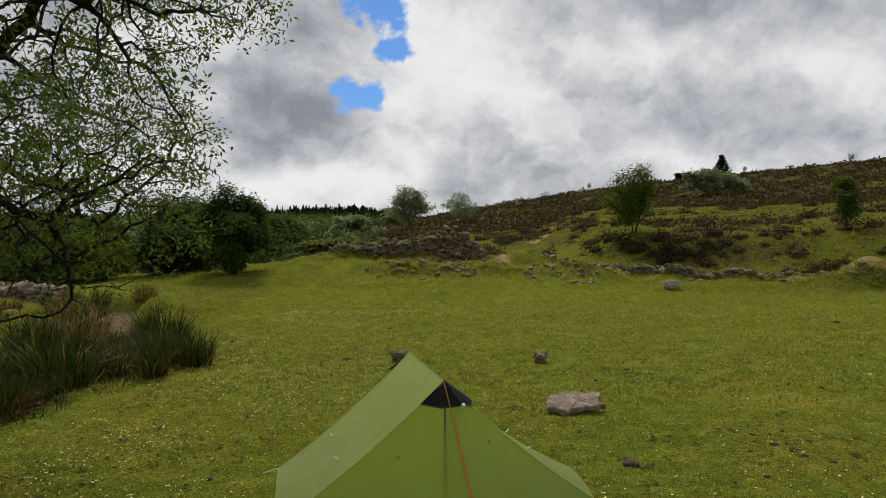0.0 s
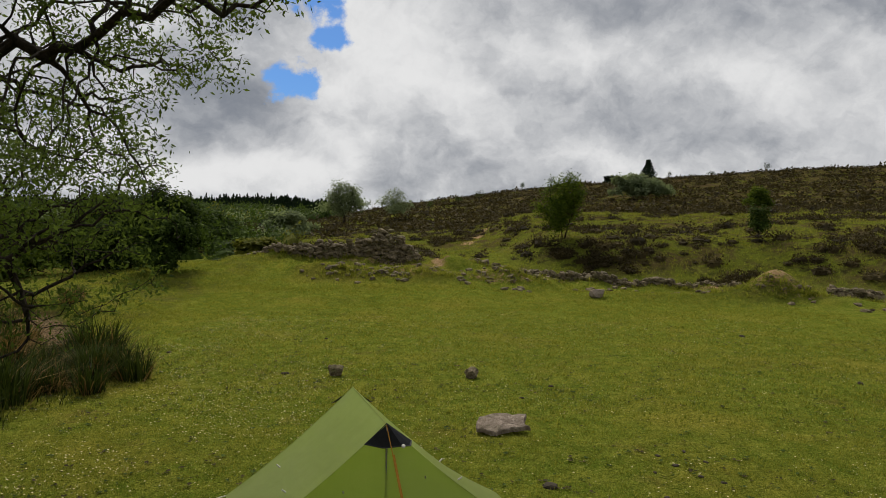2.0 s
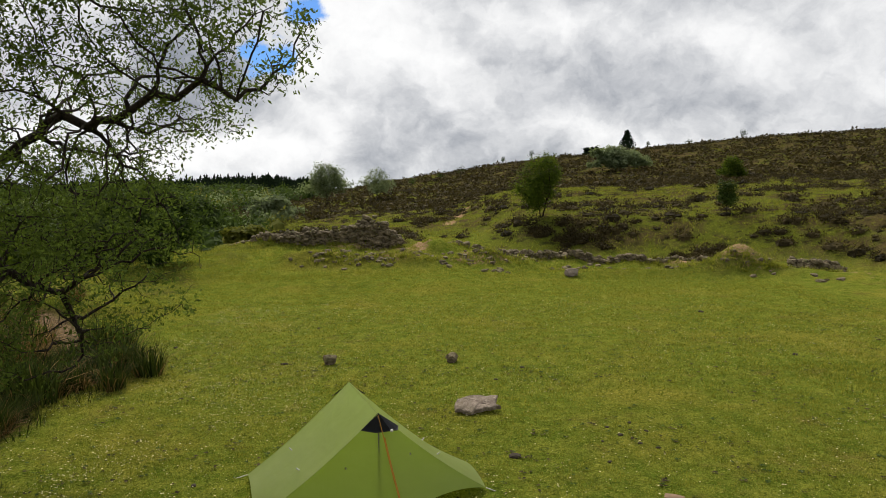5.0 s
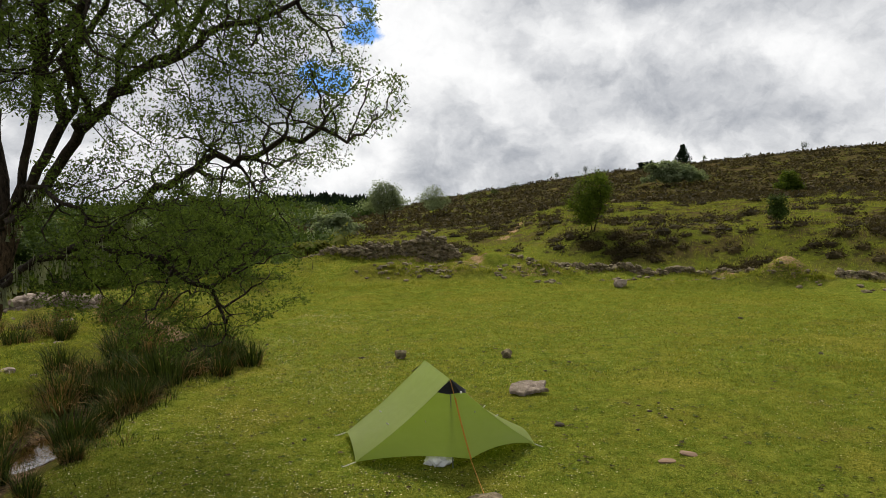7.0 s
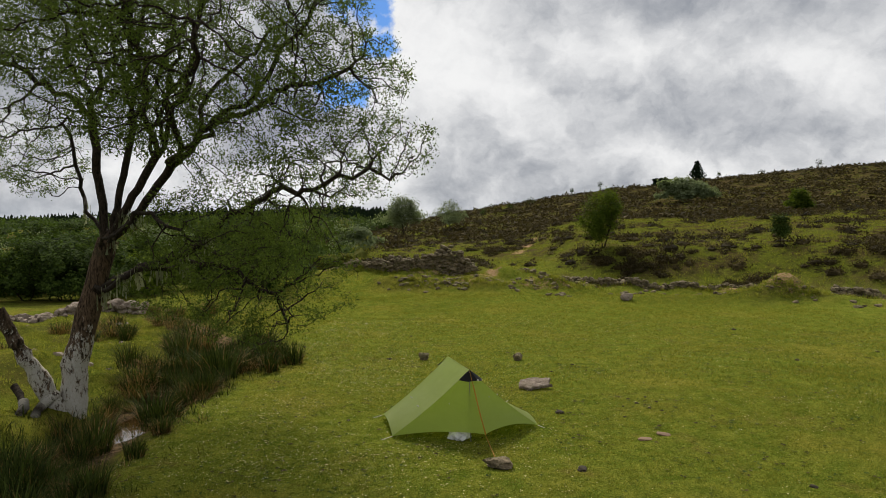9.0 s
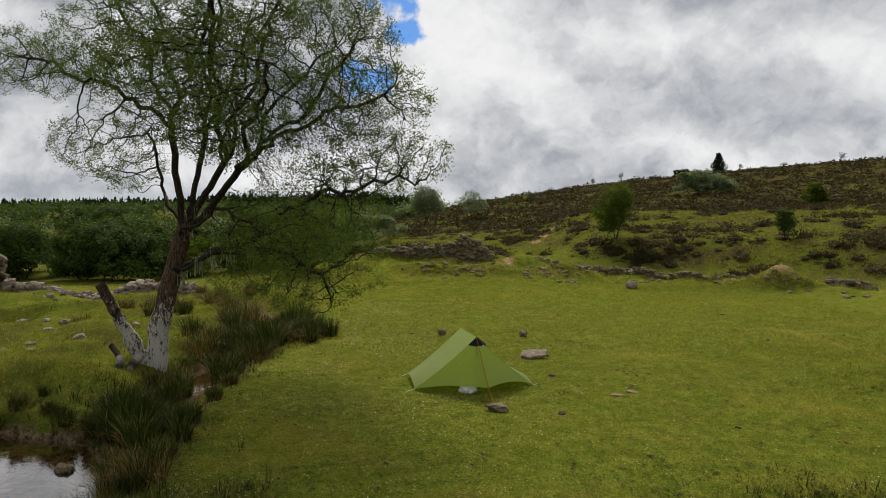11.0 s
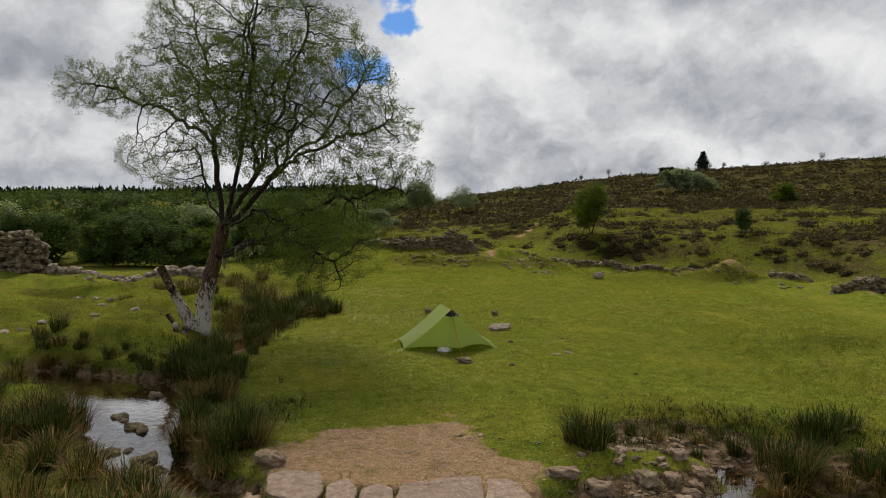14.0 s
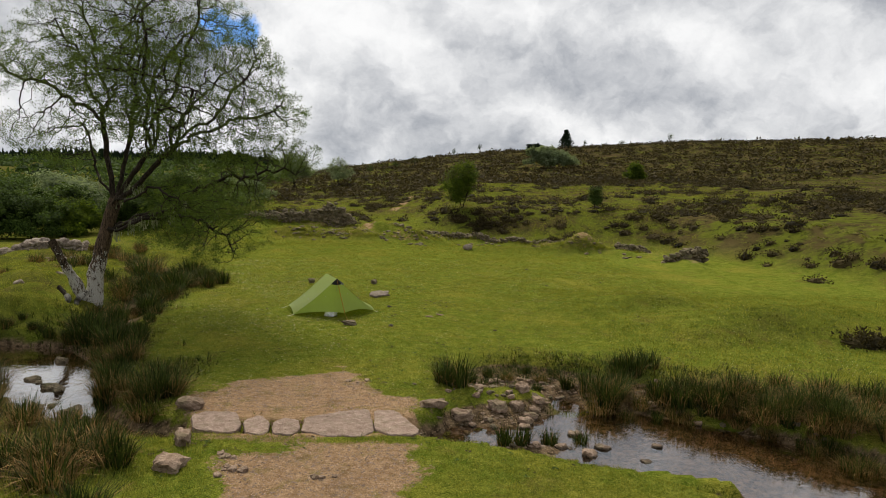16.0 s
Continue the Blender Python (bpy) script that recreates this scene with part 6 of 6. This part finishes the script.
# droppings, bark scraps and molehills on the turf
PAT = lumpy(60, 1, 1, 1, 0.35, 2, 0.2)
PAT.materials.append(DUNG)
for k, (x, y, s) in enumerate(((2.6, 11.8, 0.07), (8.6, 12.2, 0.10), (9.08, 18.2, 0.12), (11.5, 13.7, 0.08), (-2.42, 12.5, 0.11), (-5.3, 14.2, 0.09), (3.22, 7.76, 0.05), (3.32, 7.42, 0.06), (3.61, 7.94, 0.05), (3.75, 7.58, 0.05), (3.7, 6.94, 0.05), (2.9, 6.5, 0.05), (3.0, 7.2, 0.04), (3.5, 7.1, 0.05), (1.76, 5.14, 0.04), (1.69, 3.6, 0.13), (4.72, 2.98, 0.08), (1.94, 10.9, 0.06), (-2.25, 16.5, 0.07), (-2.3, 6.1, 0.06), (1.71, 6.8, 0.12), (-0.6, 11.2, 0.05))):
    ob = new("dropping", PAT)
    ob.matrix_world = pose(x, y, spot(x, y) + s * 0.1, 0, 0, k * 53) @ Matrix.Diagonal((s * 0.75, s * 0.55, s * 0.28, 1))
    tagged(ob, "dark dried dropping on the short turf", "dropping", "droppings on the turf")
for k, (x, y) in enumerate(((2.96, 5.12), (3.32, 5.36))):
    me = lumpy(64 + k, 1, 1, 1, 0.25, 2, 0.6)
    me.materials.append(PLANK)
    ob = new("bark_scrap", me)
    ob.matrix_world = pose(x, y, spot(x, y) + 0.015, 4, 3, 10 - 30 * k) @ Matrix.Diagonal((0.12, 0.07, 0.02, 1))
    tagged(ob, "flat reddish brown scrap of bark on the turf", "bark", "bark scraps on the turf")

# ---- turf ----


def sward(n, high, spread, seed, lean=0.6, width=0.004):
    """A tiny tuft of single-face blades."""
    r = np.random.default_rng(seed)
    a, b = r.uniform(0, 6.28, n), r.uniform(0, 6.28, n)
    o = np.stack([np.cos(a), np.sin(a), np.zeros(n)], -1) * (np.sqrt(r.random(n)) * spread)[:, None]
    h = high * r.uniform(0.5, 1.2, n)
    tip = o + np.stack([np.cos(b) * lean * h, np.sin(b) * lean * h, h], -1)
    side = np.stack([-np.sin(b), np.cos(b), np.zeros(n)], -1) * width
    v = np.stack([o - side - [0, 0, 0.01], o + side - [0, 0, 0.01], tip], 1).reshape(-1, 3)
    return v, np.arange(3 * n).reshape(n, 3)


def turfy(x, y):
    db, wb = to_line(x, y, BROOK)
    ds, ws = to_line(x, y, SIDE)
    low = np.where(np.minimum(db - wb, ds - ws) < 3.0, smooth01(-0.24, -0.13, height(x, y)), 1.0)
    return smooth01(0.15, 0.4, db - wb) * smooth01(0.2, 0.6, ds - ws) * low * smooth01(0.85, 0.25, worn(x, y)) * (0.45 + 0.55 * smooth01(-0.5, 0.3, grain(x, y, 1.1, 3, 41)))


def turf(n, x0, x1, y0, y1, high, spread, blades, seed, size=(0.6, 1.3), width=0.004, fade=1.5):
    soft = lambda x, y: turfy(x, y) * smooth01(x0, x0 + fade, x) * smooth01(x1, x1 - fade, x) * smooth01(y0, y0 + fade, y) * smooth01(y1, y1 - fade, y)
    p = cover_places(n, x0, x1, y0, y1, soft, size, seed, (0.6, 1.3))
    p[:, 2] += 0.04
    return scatter("grass", [sward(blades, high, spread, seed + k, width=width) for k in range(6)], LAWN, p, "short grazed grass blades of the turf", "grass")


turf(80000, -6.0, 9, -8.5, 10, 0.028, 0.06, 6, 501, width=0.0065)
turf(44000, -14, 16, 8.5, 29, 0.045, 0.12, 5, 511, width=0.018)
turf(28000, 7.0, 24, -4, 12, 0.055, 0.12, 5, 521, width=0.016)
turf(24000, -18, -6.5, 0.5, 22, 0.06, 0.10, 6, 531, width=0.010)
turf(16000, 2.0, 9, -17, -4.5, 0.032, 0.05, 6, 541, width=0.006)
turf(14000, -12, -1.0, -17, -4.0, 0.12, 0.08, 7, 551, width=0.006)
turf(20000, -16, 24, 26, 39, 0.10, 0.16, 6, 561, width=0.012)
turf(20000, -14, 40, 32, 66, 0.16, 0.22, 6, 571, width=0.02, fade=4)

# rank grass on the banks of the brook and the ditch
edge_p = cover_places(30000, -13, 13, -9, 15, lambda x, y: np.clip(np.exp(-((to_line(x, y, BROOK)[0] - to_line(x, y, BROOK)[1] - 0.35) / 0.22) ** 2) + 1.2 * np.exp(-((to_line(x, y, SIDE)[0] - 0.7) / 0.6) ** 2), 0, 1) * np.where((x > -2.2) & (x < 2.1), 0.12, np.where((x > 2) & (y < -4.6), 0.3, 1.0)) * smooth01(LEVEL - 0.03, LEVEL + 0.04, height(x, y)) * smooth01(0.35, 0.6, to_line(x, y, [(-6.95, 7.6, 0), (-6.8, 6.6, 0), (-5.75, 4.5, 0)])[0]), (0.5, 1.3), 81, (0.6, 1.2))
scatter("rank_grass", [tuft(14, 0.20, 0.07, 0.8, RUSH, 600 + k, 0.004, 1) for k in range(6)], RUSH, edge_p, "rank dark grass along the brook's banks", "grass")

bogg = cover_places(15000, -11, -2.2, -8.5, -0.3, lambda x, y: smooth01(0.05, 0.3, to_line(x, y, BROOK)[0] - to_line(x, y, BROOK)[1]) * np.where(y > 6.0 + 0.55 * x, 0.0, 1.0) * smooth01(-2.3, -2.9, x) * (0.35 + 0.65 * smooth01(-0.3, 0.3, grain(x, y, 0.8, 2, 49))), (0.6, 1.5), 93, (0.6, 1.3))
scatter("rank_grass", [tuft(12, 0.24, 0.09, 0.9, RUSH, 740 + k, 0.005, 1) for k in range(5)], RUSH, bogg[::3], "rank dark grass on the boggy ground", "grass")
scatter("rank_grass", [tuft(12, 0.20, 0.09, 0.9, GORSE, 750 + k, 0.005, 1) for k in range(5)], GORSE, bogg[1::3], "rank olive grass on the boggy ground", "grass")
lush = cover_places(9000, -9.5, -3.5, -4, 16, lambda x, y: np.exp(-((to_line(x, y, SIDE)[0] - 0.5) / 0.9) ** 2) * (0.3 + 0.7 * smooth01(-0.3, 0.3, grain(x, y, 0.9, 2, 47))) * smooth01(LEVEL, LEVEL + 0.08, height(x, y)) * smooth01(0.35, 0.6, to_line(x, y, [(-6.95, 7.6, 0), (-6.8, 6.6, 0), (-5.75, 4.5, 0)])[0]), (0.6, 1.5), 83, (0.6, 1.3))
scatter("rank_grass", [tuft(14, 0.26, 0.09, 0.9, RUSH, 620 + k, 0.006, 1) for k in range(5)], RUSH, lush[::2], "rank dark grass filling the wet ditch", "grass")

scatter("rank_grass", [tuft(14, 0.24, 0.09, 0.9, GORSE, 630 + k, 0.006, 1) for k in range(5)], GORSE, lush[1::4], "rank olive grass filling the wet ditch", "grass")

# dark grass on the upper bank over the stony shore, with dead stems among it
SHORE = [(3.3, -0.9, 0.3), (4.6, -0.35, 0.3), (6.4, -0.6, 0.3), (7.8, -1.1, 0.4), (9.4, -1.9, 0.4), (11.5, -3.4, 0.4)]
shore = cover_places(15000, 2.5, 12.5, -5, 1.2, lambda x, y: np.exp(-(to_line(x, y, SHORE)[0] / 0.6) ** 2) * (0.25 + 0.75 * smooth01(-0.3, 0.3, grain(x, y, 0.7, 2, 53))), (0.6, 1.5), 84, (0.6, 1.3))
scatter("rank_grass", [tuft(12, 0.20, 0.08, 0.9, RUSH, 660 + k, 0.005, 1) for k in range(5)], RUSH, shore, "rank dark grass on the brook's upper bank", "grass")
scatter("dead_grass", [tuft(8, 0.30, 0.07, 1.4, STRAW, 680 + k, 0.004, 1) for k in range(5)], STRAW, np.concatenate([shore[::9], edge_p[::7], lush[::6], bogg[2::6]]), "dead tan grass stems drooping along the banks", "grass")

# rough tussocks on the knolls and the hummocky ground
knob = cover_places(24000, 7, 20, 1, 12, lambda x, y: np.clip(bumps(x, y, [(9.9, 6.2, 1.8, 0.9, -4, 0.9), (12.8, 2.4, 3.2, 1.5, -4, 0.8), (16.5, 4.0, 2.4, 1.2, 10, 0.7)]), 0, 1) * smooth01(-0.2, 0.3, grain(x, y, 0.7, 2, 57)), (0.5, 1.4), 85, (0.5, 1.1))
scatter("rank_grass", [tuft(8, 0.14, 0.12, 0.9, LAWN, 710 + k, 0.010, 1) for k in range(5)], LAWN, knob[::2], "rough green tussocks on the knolls", "grass")
scatter("rank_grass", [tuft(8, 0.14, 0.10, 0.9, RUSH, 700 + k, 0.010, 1) for k in range(5)], RUSH, knob[1::2], "rough olive tussocks on the knolls", "grass")
hum = cover_places(15000, -20, -8, 0, 22, lambda x, y: 0.7 * smooth01(0.0, 0.35, grain(x, y, 1.1, 2, 58)) * smooth01(0.5, 1.2, to_line(x, y, SIDE)[0]), (0.5, 1.5), 86, (0.5, 1.1))
scatter("rank_grass", [tuft(9, 0.13, 0.10, 0.9, GORSE, 720 + k, 0.008, 1) for k in range(5)], GORSE, hum, "rough olive tussocks on the hummocky ground", "grass")

# grit pressed into the dirt path and pebbles on the brook's bed
pb = np.array([(1, 0, 0), (0, 1, 0.1), (-1, 0.1, 0), (0.1, -1, 0), (0.1, 0.1, 0.7), (0, 0, -0.7)])
pq = np.array([(0, 1, 4), (1, 2, 4), (2, 3, 4), (3, 0, 4), (1, 0, 5), (2, 1, 5), (3, 2, 5), (0, 3, 5)])
grit = cover_places(26000, -3, 3, -12, -0.6, lambda x, y: smooth01(0.3, 0.7, worn(x, y)) * np.where((x > -2) & (x < 1.95) & (y > -5.2) & (y < -3.95), 0, 1), (0.006, 0.028), 87, (0.5, 1.0))
grit[:, 2] += 0.04
scatter("grit", [(pb * [1, k, 1], pq) for k in (0.6, 0.8, 1.0)], SLABSTONE, grit, "pinkish granite grit pressed into the dirt path", "gravel")
bedp = cover_places(9000, 2.4, 11, -9, -0.6, lambda x, y: smooth01(-0.16, -0.26, height(x, y)) * np.where((height(x, y) < LEVEL - 0.02) | (x < 6.2), 1.0, 0.1), (0.012, 0.06), 88, (0.4, 0.9))
bedp[:, 2] += 0.04
scatter("pebbles", [(pb * [1, k, 1], pq) for k in (0.6, 0.8, 1.0)], BROOKSTONE, bedp, "brown pebbles over the brook's bed and shore", "gravel")

# grass in the joints of the bridge and along its front
jr = np.random.default_rng(89)
jx, jy = jr.uniform(-2.0, 2.0, 900), -5.30 + jr.normal(0, 0.07, 900) + np.where(jr.random(900) < 0.35, jr.uniform(-0.25, 0.0, 900), 0)
jy = np.where(jx < -1.1, jy + 0.14, jy)
gapx = np.array([-1.10, -0.60, -0.08, 1.20])[jr.integers(0, 4, 160)]
jx, jy = np.concatenate([jx, gapx + jr.normal(0, 0.02, 160)]), np.concatenate([jy, jr.uniform(-5.2, -4.3, 160)])
ok = np.concatenate([grain(jx[:900], jy[:900], 0.5, 2, 61) > -0.25, jr.random(160) < 0.7])
jx, jy = jx[ok], jy[ok]
joint = np.stack([jx, jy, np.maximum(height(jx, jy), -0.06), jr.uniform(0, 6.28, len(jx)), jr.uniform(0.5, 1.2, len(jx)), jr.uniform(0.5, 1.1, len(jx))], -1)
scatter("grass", [tuft(12, 0.09, 0.06, 0.9, LAWN, 760 + k, 0.005, 1) for k in range(4)], LAWN, joint, "green grass growing in the joints of the bridge", "grass")

# dark herb rosettes pressed into the turf
ros = cover_places(22000, -6, 15, -9, 20, lambda x, y: turfy(x, y) * smooth01(-0.35, 0.35, grain(x, y, 0.9, 3, 63)), (0.5, 1.7), 92, (0.6, 1.3))
ros[:, 2] += 0.052
herb = []
for k in range(5):
    a = np.random.default_rng(k + 770).uniform(0, 6.28, 5)
    d, e = np.stack([np.cos(a), np.sin(a), np.full(5, 0.25)], -1) * 0.035, np.stack([-np.sin(a), np.cos(a), np.zeros(5)], -1) * 0.012
    herb.append((np.stack([d * 0.1, d * 0.6 + e, d, d * 0.6 - e], 1).reshape(-1, 3), np.arange(20).reshape(5, 4)))
scatter("herb_rosettes", herb, HAWTHORN, ros[::2], "dark green herb rosettes pressed flat in the turf", "herbs")
scatter("herb_rosettes", herb, HEATHER, ros[1::2], "brown withered herb rosettes pressed flat in the turf", "herbs")

# daisies and tormentil
flo = cover_places(64000, -5.8, 14, -4.5, 22, lambda x, y: turfy(x, y) * np.maximum(0.28, smooth01(5.5, -3.0, x + 0.25 * np.abs(y - 4))) * (0.3 + 0.7 * smooth01(-0.3, 0.3, grain(x, y, 1.6, 2, 44))), (0.6, 1.4), 82)
flo[:, 2] += 0.065
pv = np.array([(math.cos(a) * 0.0095, math.sin(a) * 0.0095, 0.002 * (k % 2)) for k, a in enumerate(np.linspace(0, 2 * math.pi, 6)[:-1])])
pv = np.concatenate([pv, [[0, 0, 0.004]]])
pf = np.array([(k, (k + 1) % 5, 5) for k in range(5)])
scatter("flowers", [(pv, pf)], PETAL, flo, "tiny pale yellow flowers scattered through the turf", "flowers")
